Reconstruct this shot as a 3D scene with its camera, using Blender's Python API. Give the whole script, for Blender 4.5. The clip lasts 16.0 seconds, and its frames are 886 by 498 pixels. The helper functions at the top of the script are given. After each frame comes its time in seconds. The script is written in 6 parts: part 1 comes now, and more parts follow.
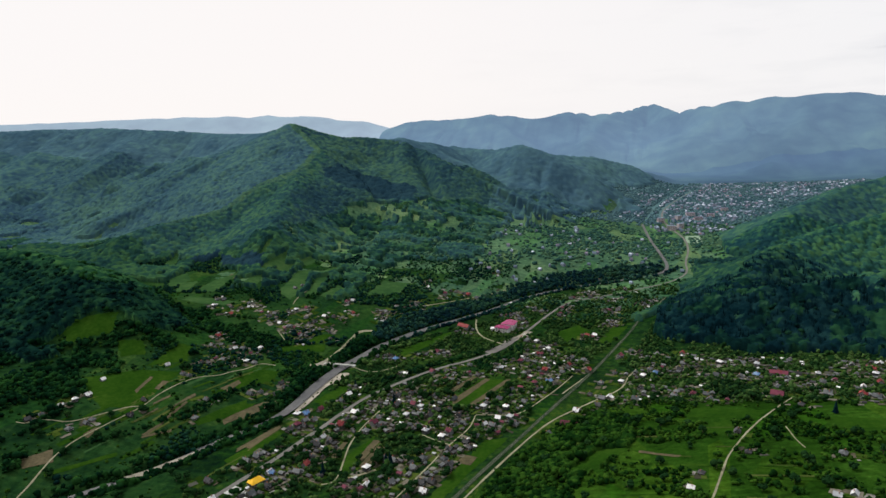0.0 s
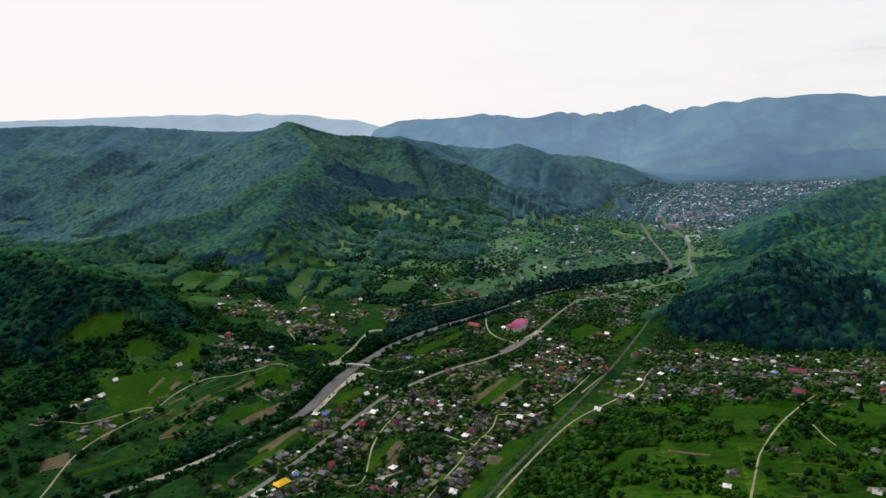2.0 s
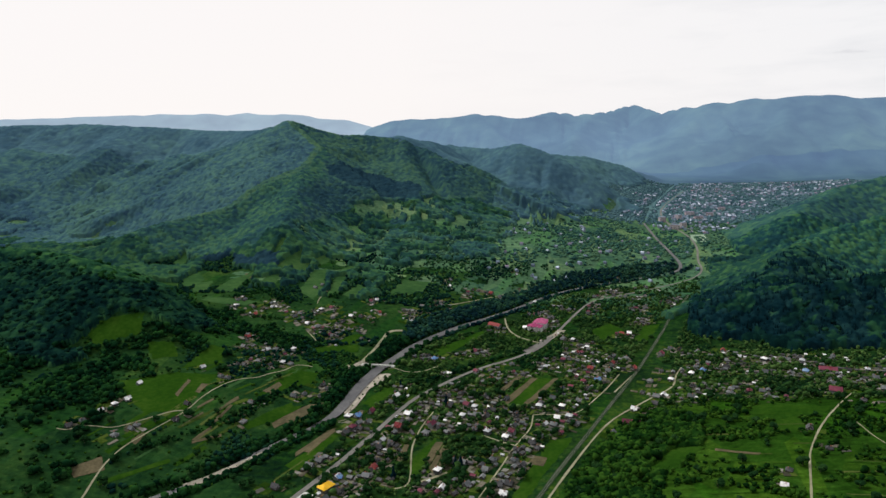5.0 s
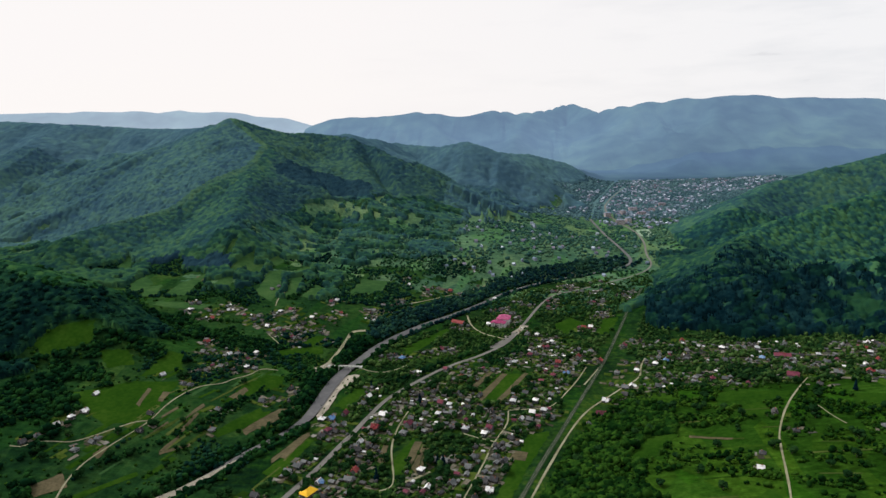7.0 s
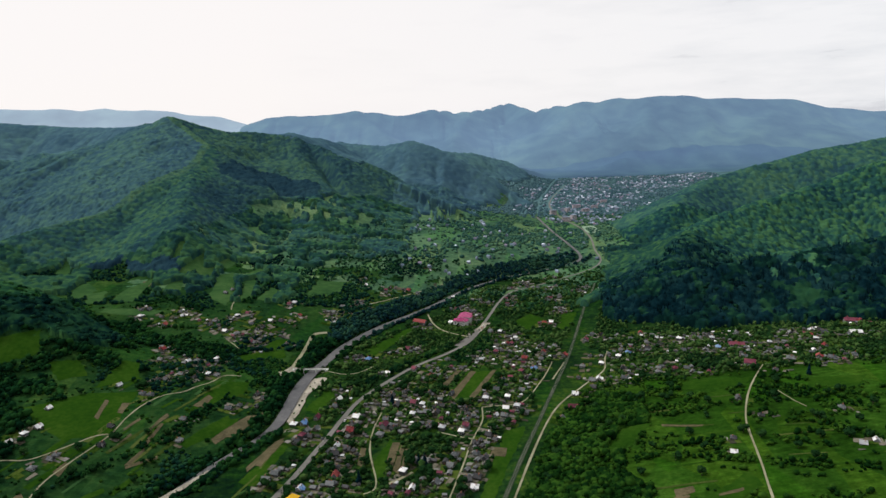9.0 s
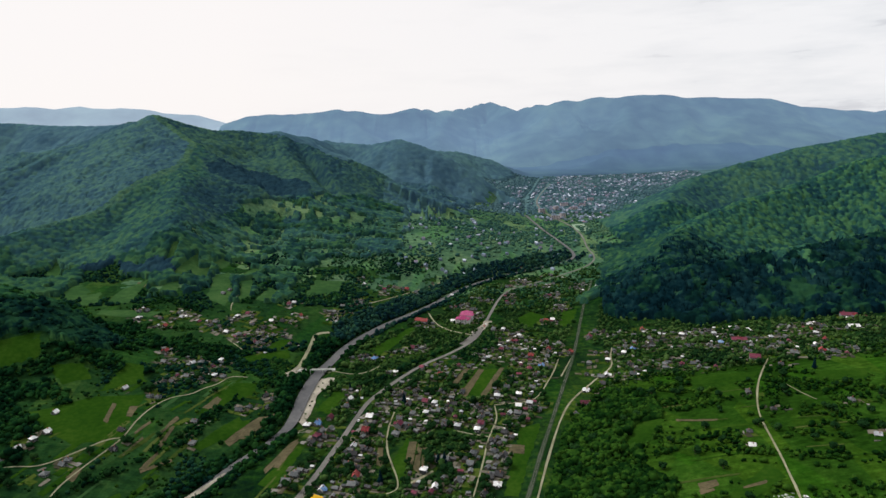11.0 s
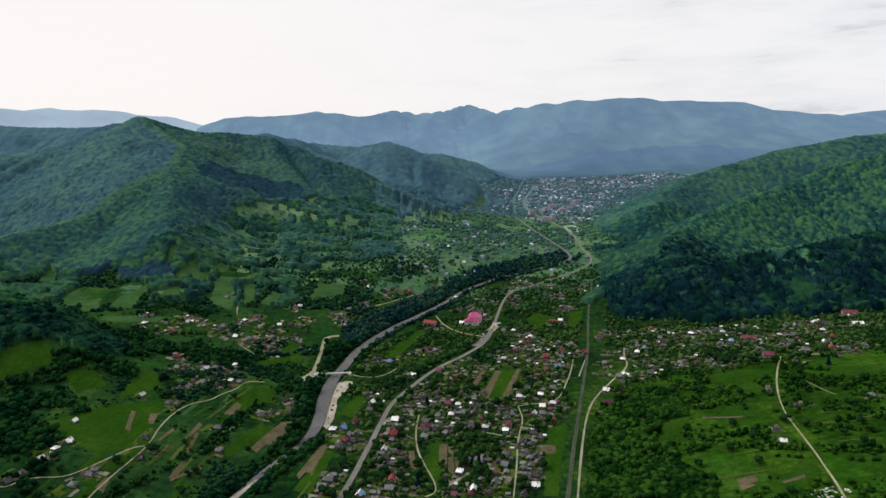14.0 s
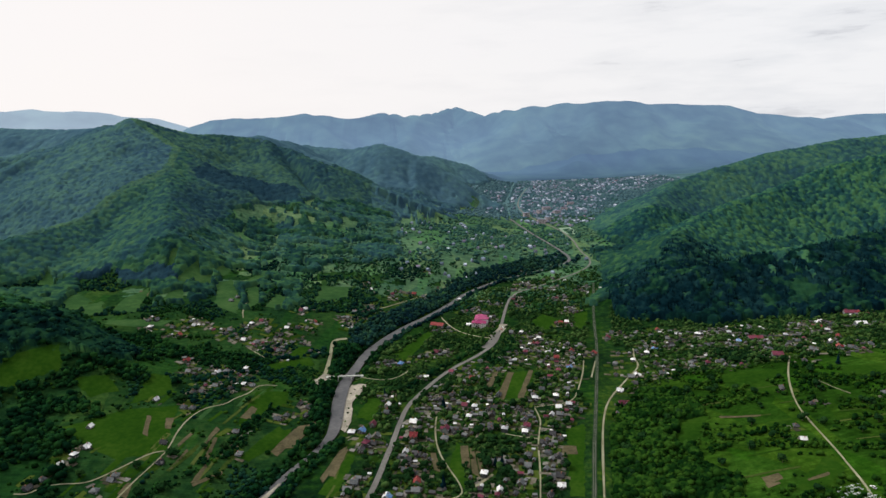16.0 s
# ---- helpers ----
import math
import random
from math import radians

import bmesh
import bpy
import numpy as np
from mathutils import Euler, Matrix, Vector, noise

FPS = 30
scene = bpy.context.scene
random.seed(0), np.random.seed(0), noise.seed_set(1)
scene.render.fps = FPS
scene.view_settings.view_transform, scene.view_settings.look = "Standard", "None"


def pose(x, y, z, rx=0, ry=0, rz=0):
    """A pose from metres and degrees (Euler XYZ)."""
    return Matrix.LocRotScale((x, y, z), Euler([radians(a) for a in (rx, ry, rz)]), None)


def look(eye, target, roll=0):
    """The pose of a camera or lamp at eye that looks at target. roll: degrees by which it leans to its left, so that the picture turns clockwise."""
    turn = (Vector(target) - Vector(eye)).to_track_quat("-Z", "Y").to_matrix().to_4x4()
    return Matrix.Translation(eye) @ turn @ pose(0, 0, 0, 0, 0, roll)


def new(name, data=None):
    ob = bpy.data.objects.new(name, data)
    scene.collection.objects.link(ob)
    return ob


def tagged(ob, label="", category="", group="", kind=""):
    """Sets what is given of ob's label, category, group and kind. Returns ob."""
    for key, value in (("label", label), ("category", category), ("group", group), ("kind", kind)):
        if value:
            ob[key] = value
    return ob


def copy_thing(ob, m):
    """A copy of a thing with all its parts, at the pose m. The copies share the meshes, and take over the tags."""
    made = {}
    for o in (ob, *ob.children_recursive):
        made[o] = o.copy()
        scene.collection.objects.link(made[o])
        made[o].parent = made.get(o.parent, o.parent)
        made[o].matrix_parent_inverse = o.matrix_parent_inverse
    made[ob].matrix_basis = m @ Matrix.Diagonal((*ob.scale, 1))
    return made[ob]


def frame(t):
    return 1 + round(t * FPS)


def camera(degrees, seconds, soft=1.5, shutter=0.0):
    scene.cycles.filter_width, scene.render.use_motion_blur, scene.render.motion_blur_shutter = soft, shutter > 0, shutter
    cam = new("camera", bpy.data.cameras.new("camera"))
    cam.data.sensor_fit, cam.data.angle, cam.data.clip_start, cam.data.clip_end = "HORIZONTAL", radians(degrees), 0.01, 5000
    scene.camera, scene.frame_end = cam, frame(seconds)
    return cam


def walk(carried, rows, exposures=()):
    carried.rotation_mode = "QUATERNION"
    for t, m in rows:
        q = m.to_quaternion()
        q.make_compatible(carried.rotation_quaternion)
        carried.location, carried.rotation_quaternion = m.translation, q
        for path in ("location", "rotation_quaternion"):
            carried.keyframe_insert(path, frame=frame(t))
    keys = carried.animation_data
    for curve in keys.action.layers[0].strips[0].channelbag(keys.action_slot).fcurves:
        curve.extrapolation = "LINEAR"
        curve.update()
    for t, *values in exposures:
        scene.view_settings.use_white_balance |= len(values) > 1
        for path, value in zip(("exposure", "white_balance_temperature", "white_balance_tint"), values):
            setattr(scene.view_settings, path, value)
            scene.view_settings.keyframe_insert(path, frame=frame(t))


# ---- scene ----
cam = camera(68.5, 16.0, soft=1.5)
PATH = [
    (0.0, (-0.55, 4.03, 280.36), (-23.84, 99.45, 261.55), -2.45),
    (0.5, (-9.53, 3.40, 280.51), (-32.37, 98.91, 261.61), -2.37),
    (1.0, (-18.27, 2.73, 280.51), (-40.46, 98.37, 261.54), -2.30),
    (1.5, (-26.82, 2.03, 280.41), (-48.47, 97.79, 261.40), -2.25),
    (2.0, (-35.24, 1.33, 280.24), (-56.40, 97.20, 261.22), -2.19),
    (2.5, (-43.57, 0.65, 280.02), (-64.24, 96.63, 261.01), -2.14),
    (3.0, (-51.86, -0.01, 279.78), (-72.13, 96.06, 260.78), -2.09),
    (3.5, (-60.14, -0.62, 279.54), (-79.90, 95.54, 260.54), -2.06),
    (4.0, (-68.42, -1.19, 279.31), (-87.75, 95.06, 260.31), -2.03),
    (6.3, (-106.99, -2.98, 278.70), (-121.86, 94.01, 259.43), -1.96),
    (6.5, (-110.39, -3.06, 278.69), (-123.52, 94.15, 259.30), -1.95),
    (7.0, (-118.91, -3.22, 278.70), (-128.22, 94.41, 259.16), -1.92),
    (7.5, (-127.47, -3.30, 278.75), (-133.29, 94.57, 259.06), -1.90),
    (8.0, (-136.05, -3.30, 278.84), (-138.64, 94.68, 259.03), -1.86),
    (8.5, (-144.64, -3.23, 278.96), (-145.32, 94.76, 259.06), -1.83),
    (9.0, (-153.22, -3.09, 279.11), (-152.68, 94.89, 259.14), -1.80),
    (11.5, (-195.75, -1.48, 280.08), (-190.87, 96.32, 259.78), -1.70),
    (12.0, (-204.11, -1.01, 280.27), (-198.50, 96.75, 260.01), -1.66),
    (12.5, (-212.40, -0.50, 280.45), (-206.17, 97.24, 260.24), -1.63),
    (13.0, (-220.64, 0.04, 280.63), (-213.75, 97.75, 260.48), -1.62),
    (13.5, (-228.83, 0.61, 280.80), (-221.15, 98.27, 260.71), -1.60),
    (14.0, (-236.98, 1.20, 280.96), (-228.55, 98.81, 260.92), -1.59),
    (14.5, (-245.11, 1.81, 281.12), (-235.97, 99.37, 261.14), -1.57),
    (15.0, (-253.23, 2.43, 281.28), (-243.43, 99.94, 261.38), -1.54),
    (15.5, (-261.39, 3.06, 281.47), (-250.96, 100.52, 261.64), -1.50),
    (16.0, (-269.62, 3.70, 281.69), (-258.56, 101.11, 261.94), -1.45),
]
walk(cam, [(t, look(eye, target, roll)) for t, eye, target, roll in PATH])

# ---- light ----
world = bpy.data.worlds.new("sky")
scene.world = world
world.use_nodes = True
wn = world.node_tree
wn.nodes.clear()
SUN_ELEV, SUN_AZ = 47.0, -62.0          # degrees; azimuth from +y towards the east
GLOW_ELEV, GLOW_AZ = 36.0, -42.0        # the brightest part of the thin cloud


def wnode(kind, **vals):
    n = wn.nodes.new(kind)
    for k, v in vals.items():
        n.inputs[k].default_value = v
    return n


wsky = wn.nodes.new("ShaderNodeTexSky")
wsky.sky_type = "NISHITA"
wsky.sun_disc = False
wsky.sun_elevation = radians(SUN_ELEV)
wsky.sun_rotation = radians(SUN_AZ)
wtex = wn.nodes.new("ShaderNodeTexCoord")
wmap = wn.nodes.new("ShaderNodeMapping")
wmap.inputs["Scale"].default_value = (2.2, 2.2, 13.0)
wn.links.new(wtex.outputs["Generated"], wmap.inputs["Vector"])
wnoise = wnode("ShaderNodeTexNoise", Scale=2.1, Detail=7.0, Roughness=0.58)
wn.links.new(wmap.outputs[0], wnoise.inputs["Vector"])
wsep = wn.nodes.new("ShaderNodeSeparateXYZ")
wn.links.new(wtex.outputs["Generated"], wsep.inputs[0])
# thin overcast: bright towards the veiled sun, greyer cloud folds to the east
wramp = wn.nodes.new("ShaderNodeValToRGB")
wramp.color_ramp.elements[0].position, wramp.color_ramp.elements[0].color = 0.40, (0.82, 0.83, 0.86, 1)
wramp.color_ramp.elements[1].position, wramp.color_ramp.elements[1].color = 0.56, (0.905, 0.905, 0.925, 1)
wdark = wramp.color_ramp.elements.new(0.33)
wdark.color = (0.66, 0.67, 0.71, 1)
wn.links.new(wnoise.outputs["Fac"], wramp.inputs["Fac"])
wside = wn.nodes.new("ShaderNodeMapRange")
wside.inputs["From Min"].default_value, wside.inputs["From Max"].default_value = -0.25, 0.55
wn.links.new(wsep.outputs["X"], wside.inputs["Value"])
wcloud = wn.nodes.new("ShaderNodeMix")
wcloud.data_type = "RGBA"
wcloud.inputs["A"].default_value = (0.985, 0.945, 0.935, 1)
wn.links.new(wside.outputs[0], wcloud.inputs["Factor"])
wn.links.new(wramp.outputs[0], wcloud.inputs["B"])
wmix = wn.nodes.new("ShaderNodeMix")
wmix.data_type = "RGBA"
wmix.blend_type = "MIX"
wmix.inputs["Factor"].default_value = 0.96
wdim = wn.nodes.new("ShaderNodeVectorMath")
wdim.operation = "SCALE"
wdim.inputs["Scale"].default_value = 0.10
wn.links.new(wsky.outputs[0], wdim.inputs[0])
wn.links.new(wdim.outputs[0], wmix.inputs["A"])
wn.links.new(wcloud.outputs["Result"], wmix.inputs["B"])
wdot = wn.nodes.new("ShaderNodeVectorMath")
wdot.operation = "DOT_PRODUCT"
wdot.inputs[1].default_value = (math.sin(radians(GLOW_AZ)) * math.cos(radians(GLOW_ELEV)), math.cos(radians(GLOW_AZ)) * math.cos(radians(GLOW_ELEV)), math.sin(radians(GLOW_ELEV)))
wn.links.new(wtex.outputs["Generated"], wdot.inputs[0])
wfall = wn.nodes.new("ShaderNodeMapRange")
wfall.interpolation_type = "SMOOTHSTEP"
for wk, wv in (("From Min", -0.8), ("From Max", 0.1), ("To Min", 0.62), ("To Max", 1.0)):
    wfall.inputs[wk].default_value = wv
wn.links.new(wdot.outputs["Value"], wfall.inputs["Value"])
wcover = wn.nodes.new("ShaderNodeMapRange")
wcover.interpolation_type = "SMOOTHSTEP"
for wk, wv in (("From Min", -0.8), ("From Max", 0.1), ("To Min", 0.45), ("To Max", 0.97)):
    wcover.inputs[wk].default_value = wv
wn.links.new(wdot.outputs["Value"], wcover.inputs["Value"])
wn.links.new(wcover.outputs[0], wmix.inputs["Factor"])
wbg = wn.nodes.new("ShaderNodeBackground")
wn.links.new(wfall.outputs[0], wbg.inputs["Strength"])
wn.links.new(wmix.outputs["Result"], wbg.inputs["Color"])
wout = wn.nodes.new("ShaderNodeOutputWorld")
wn.links.new(wbg.outputs[0], wout.inputs["Surface"])

sun = new("sun", bpy.data.lights.new("sun", "SUN"))
sun.data.energy, sun.data.angle, sun.data.color = 3.0, radians(16), (1.0, 0.955, 0.91)
saz, sel = radians(SUN_AZ), radians(SUN_ELEV)
sun.matrix_world = look((math.sin(saz) * math.cos(sel) * 900, math.cos(saz) * math.cos(sel) * 900, math.sin(sel) * 900), (0, 0, 0))


# ---- materials ----
def material(name, colors, rough=0.9, scale=0.05, fine=0.6, spec=0.2, metal=0.0, island=0.0, obj=0.0, bump=0.0, bumpscale=1.0, tone=0.0):
    """Base colour from a ramp over coarse and fine noise in world metres, with per-piece variation."""
    m = bpy.data.materials.new(name)
    m.use_nodes = True
    nt = m.node_tree
    b = nt.nodes["Principled BSDF"]
    b.inputs["Roughness"].default_value = rough
    b.inputs["Metallic"].default_value = metal
    b.inputs["Specular IOR Level"].default_value = spec if spec > 0.05 else 0.0     # leaves and grass hardly shine
    geo = nt.nodes.new("ShaderNodeNewGeometry")
    n1 = nt.nodes.new("ShaderNodeTexNoise")
    n1.inputs["Scale"].default_value, n1.inputs["Detail"].default_value = scale, 4
    n2 = nt.nodes.new("ShaderNodeTexNoise")
    n2.inputs["Scale"].default_value, n2.inputs["Detail"].default_value = fine, 3
    nt.links.new(geo.outputs["Position"], n1.inputs["Vector"])
    nt.links.new(geo.outputs["Position"], n2.inputs["Vector"])
    add = nt.nodes.new("ShaderNodeMath")
    add.operation = "MULTIPLY_ADD"
    add.inputs[1].default_value = 0.45
    nt.links.new(n2.outputs["Fac"], add.inputs[0])
    mul = nt.nodes.new("ShaderNodeMath")
    mul.operation = "MULTIPLY"
    mul.inputs[1].default_value = 0.55
    nt.links.new(n1.outputs["Fac"], mul.inputs[0])
    nt.links.new(mul.outputs[0], add.inputs[2])
    fac = add.outputs[0]
    each = None
    if tone:                                        # each crown of a closed canopy has its own green
        each = nt.nodes.new("ShaderNodeAttribute")
        each.attribute_name = "tone"
        each = each.outputs["Fac"]
    for amount, source in ((island, geo.outputs["Random Per Island"]), (tone, each), (obj, None)):
        if amount:
            if source is None:
                source = nt.nodes.new("ShaderNodeObjectInfo").outputs["Random"]
            k = nt.nodes.new("ShaderNodeMath")
            k.operation = "SUBTRACT"
            k.inputs[1].default_value = 0.5
            nt.links.new(source, k.inputs[0])
            k2 = nt.nodes.new("ShaderNodeMath")
            k2.operation = "MULTIPLY_ADD"
            k2.inputs[1].default_value = amount
            nt.links.new(k.outputs[0], k2.inputs[0])
            nt.links.new(fac, k2.inputs[2])
            fac = k2.outputs[0]
    ramp = nt.nodes.new("ShaderNodeValToRGB")
    els = ramp.color_ramp.elements
    while len(els) < len(colors):
        els.new(0.5)
    for i, c in enumerate(colors):
        els[i].position = 0.35 + 0.3 * i / max(1, len(colors) - 1)
        els[i].color = (*c, 1)
    nt.links.new(fac, ramp.inputs["Fac"])
    nt.links.new(ramp.outputs[0], b.inputs["Base Color"])
    if bump:
        n3 = nt.nodes.new("ShaderNodeTexNoise")
        n3.inputs["Scale"].default_value, n3.inputs["Detail"].default_value = bumpscale, 4
        nt.links.new(geo.outputs["Position"], n3.inputs["Vector"])
        bp = nt.nodes.new("ShaderNodeBump")
        bp.inputs["Strength"].default_value, bp.inputs["Distance"].default_value = 0.8, bump
        nt.links.new(n3.outputs["Fac"], bp.inputs["Height"])
        nt.links.new(bp.outputs[0], b.inputs["Normal"])
    return m


M_WATER = material("river_water", [(0.046, 0.049, 0.054), (0.068, 0.070, 0.074), (0.100, 0.101, 0.102)], 0.62, 0.03, 0.25, 0.2, bump=0.03, bumpscale=0.3)
M_GRAVEL = material("river_gravel", [(0.13, 0.12, 0.095), (0.22, 0.205, 0.165), (0.34, 0.32, 0.265)], 0.95, 0.06, 0.8)
M_ASPHALT = material("asphalt", [(0.088, 0.086, 0.080), (0.116, 0.113, 0.105), (0.146, 0.142, 0.132)], 0.9, 0.03, 0.4)
M_DIRT = material("dirt_track", [(0.126, 0.123, 0.072), (0.190, 0.187, 0.119), (0.253, 0.251, 0.170)], 0.95, 0.05, 0.5)
M_BALLAST = material("rail_ballast", [(0.020, 0.036, 0.020), (0.032, 0.050, 0.028), (0.054, 0.066, 0.046)], 0.95, 0.04, 0.5, 0.03)
M_STEEL = material("rail_steel", [(0.12, 0.10, 0.09), (0.2, 0.18, 0.16)], 0.5, 0.5, 3, 0.5, 0.8)
M_SOIL = material("tilled_soil", [(0.036, 0.034, 0.015), (0.062, 0.053, 0.025), (0.092, 0.076, 0.040)], 0.95, 0.08, 0.5)
M_MEADOW = material("fresh_meadow", [(0.0090, 0.0320, 0.0035), (0.0150, 0.0460, 0.0046), (0.0250, 0.0600, 0.0070)], 0.9, 0.03, 0.25, 0.03)
M_CONCRETE = material("concrete", [(0.279, 0.290, 0.270), (0.372, 0.390, 0.360), (0.465, 0.480, 0.450)], 0.9, 0.2, 1.5)
M_FOREST_NEAR = material("broadleaf_foliage", [(0.0022, 0.0130, 0.0060), (0.0052, 0.0260, 0.0090), (0.0140, 0.0520, 0.0120)], 0.8, 0.012, 0.15, 0.03, tone=0.3)
# distance haze is put into these hill colours: extra blue, lifted darks
M_FOREST_EAST = material("hazed_hill_foliage", [(0.0080, 0.0320, 0.0389), (0.0168, 0.0612, 0.0454), (0.0403, 0.1071, 0.0468)], 0.85, 0.006, 0.10, 0.03, tone=0.3)
M_FOREST_BACK = material("hazed_back_foliage", [(0.0150, 0.0450, 0.0594), (0.0252, 0.0734, 0.0634), (0.0470, 0.1112, 0.0635)], 0.85, 0.006, 0.08, 0.03, tone=0.26)
M_FOREST_WEST = material("hazed_slope_foliage", [(0.0255, 0.0611, 0.0912), (0.0388, 0.0906, 0.1025), (0.0572, 0.1246, 0.1045)], 0.9, 0.005, 0.06, 0.03, tone=0.22)
M_FLANK = material("hazed_flank_foliage", [(0.0140, 0.0400, 0.0570), (0.0242, 0.0632, 0.0624), (0.0426, 0.0968, 0.0635)], 0.9, 0.006, 0.07, 0.03, tone=0.24)
M_FOREST_MID = material("hazed_wood_foliage", [(0.0080, 0.0290, 0.0310), (0.0147, 0.0500, 0.0331), (0.0347, 0.0886, 0.0359)], 0.85, 0.008, 0.08, 0.03, tone=0.24)
M_RIDGE = material("hazed_ridge_foliage", [(0.034, 0.076, 0.112), (0.049, 0.104, 0.134), (0.068, 0.142, 0.148)], 0.9, 0.005, 0.06, 0.03, tone=0.14)
M_SPUR = material("hazed_beech_foliage", [(0.0137, 0.0420, 0.0537), (0.0243, 0.0707, 0.0571), (0.0447, 0.1060, 0.0576)], 0.9, 0.006, 0.07, 0.03, tone=0.26)
# lighter crest green: sun on the ridge rim is put into the colour
M_SUNLIT_CREST = material("sunlit_crest_foliage", [(0.0220, 0.0580, 0.0605), (0.0378, 0.0898, 0.0630), (0.0605, 0.1236, 0.0624)], 0.9, 0.01, 0.12, 0.03, tone=0.15)
M_SHRUB = material("shrub_foliage", [(0.0032, 0.016, 0.0035), (0.0098, 0.036, 0.0056), (0.030, 0.074, 0.009)], 0.8, 0.02, 0.2, 0.03, tone=0.3)
M_THICKET = material("thicket_foliage", [(0.0028, 0.014, 0.003), (0.0075, 0.029, 0.0045), (0.022, 0.060, 0.008)], 0.85, 0.02, 0.2, 0.03, tone=0.34)
# some haze blue is mixed into the deep wood, conifer and hill foot colours
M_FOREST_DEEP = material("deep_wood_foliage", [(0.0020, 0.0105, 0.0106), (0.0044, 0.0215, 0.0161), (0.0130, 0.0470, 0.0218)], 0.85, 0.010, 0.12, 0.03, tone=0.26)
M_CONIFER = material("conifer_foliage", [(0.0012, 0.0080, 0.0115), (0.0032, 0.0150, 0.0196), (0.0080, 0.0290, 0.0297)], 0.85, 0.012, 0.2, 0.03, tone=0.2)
M_CONIFER_FAR = material("hazed_dark_foliage", [(0.0085, 0.0255, 0.0404), (0.0123, 0.0340, 0.0491), (0.0179, 0.0472, 0.0600)], 0.9, 0.02, 0.2, 0.03, tone=0.2)
# upper valley trees, paled and blued in the colour for haze
M_ORCHARD = material("hazed_orchard_foliage", [(0.0161, 0.0506, 0.0474), (0.0310, 0.0851, 0.0628), (0.0652, 0.1334, 0.0759)], 0.85, 0.01, 0.1, 0.03, tone=0.3)
M_TOP_WOOD = material("hilltop_wood_foliage", [(0.006, 0.026, 0.016), (0.013, 0.050, 0.023), (0.035, 0.095, 0.030)], 0.85, 0.008, 0.1, 0.03, tone=0.26)
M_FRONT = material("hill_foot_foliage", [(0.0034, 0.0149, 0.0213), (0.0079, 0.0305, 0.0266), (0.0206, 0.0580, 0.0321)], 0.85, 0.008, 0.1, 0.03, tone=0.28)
M_GARDEN = material("garden_foliage", [(0.0071, 0.0248, 0.0078), (0.0189, 0.0507, 0.0130), (0.0496, 0.0944, 0.0260)], 0.85, 0.02, 0.2, 0.03, tone=0.34)
M_BARK = material("bark", [(0.05, 0.04, 0.03), (0.10, 0.08, 0.06)], 0.95, 0.5, 4)


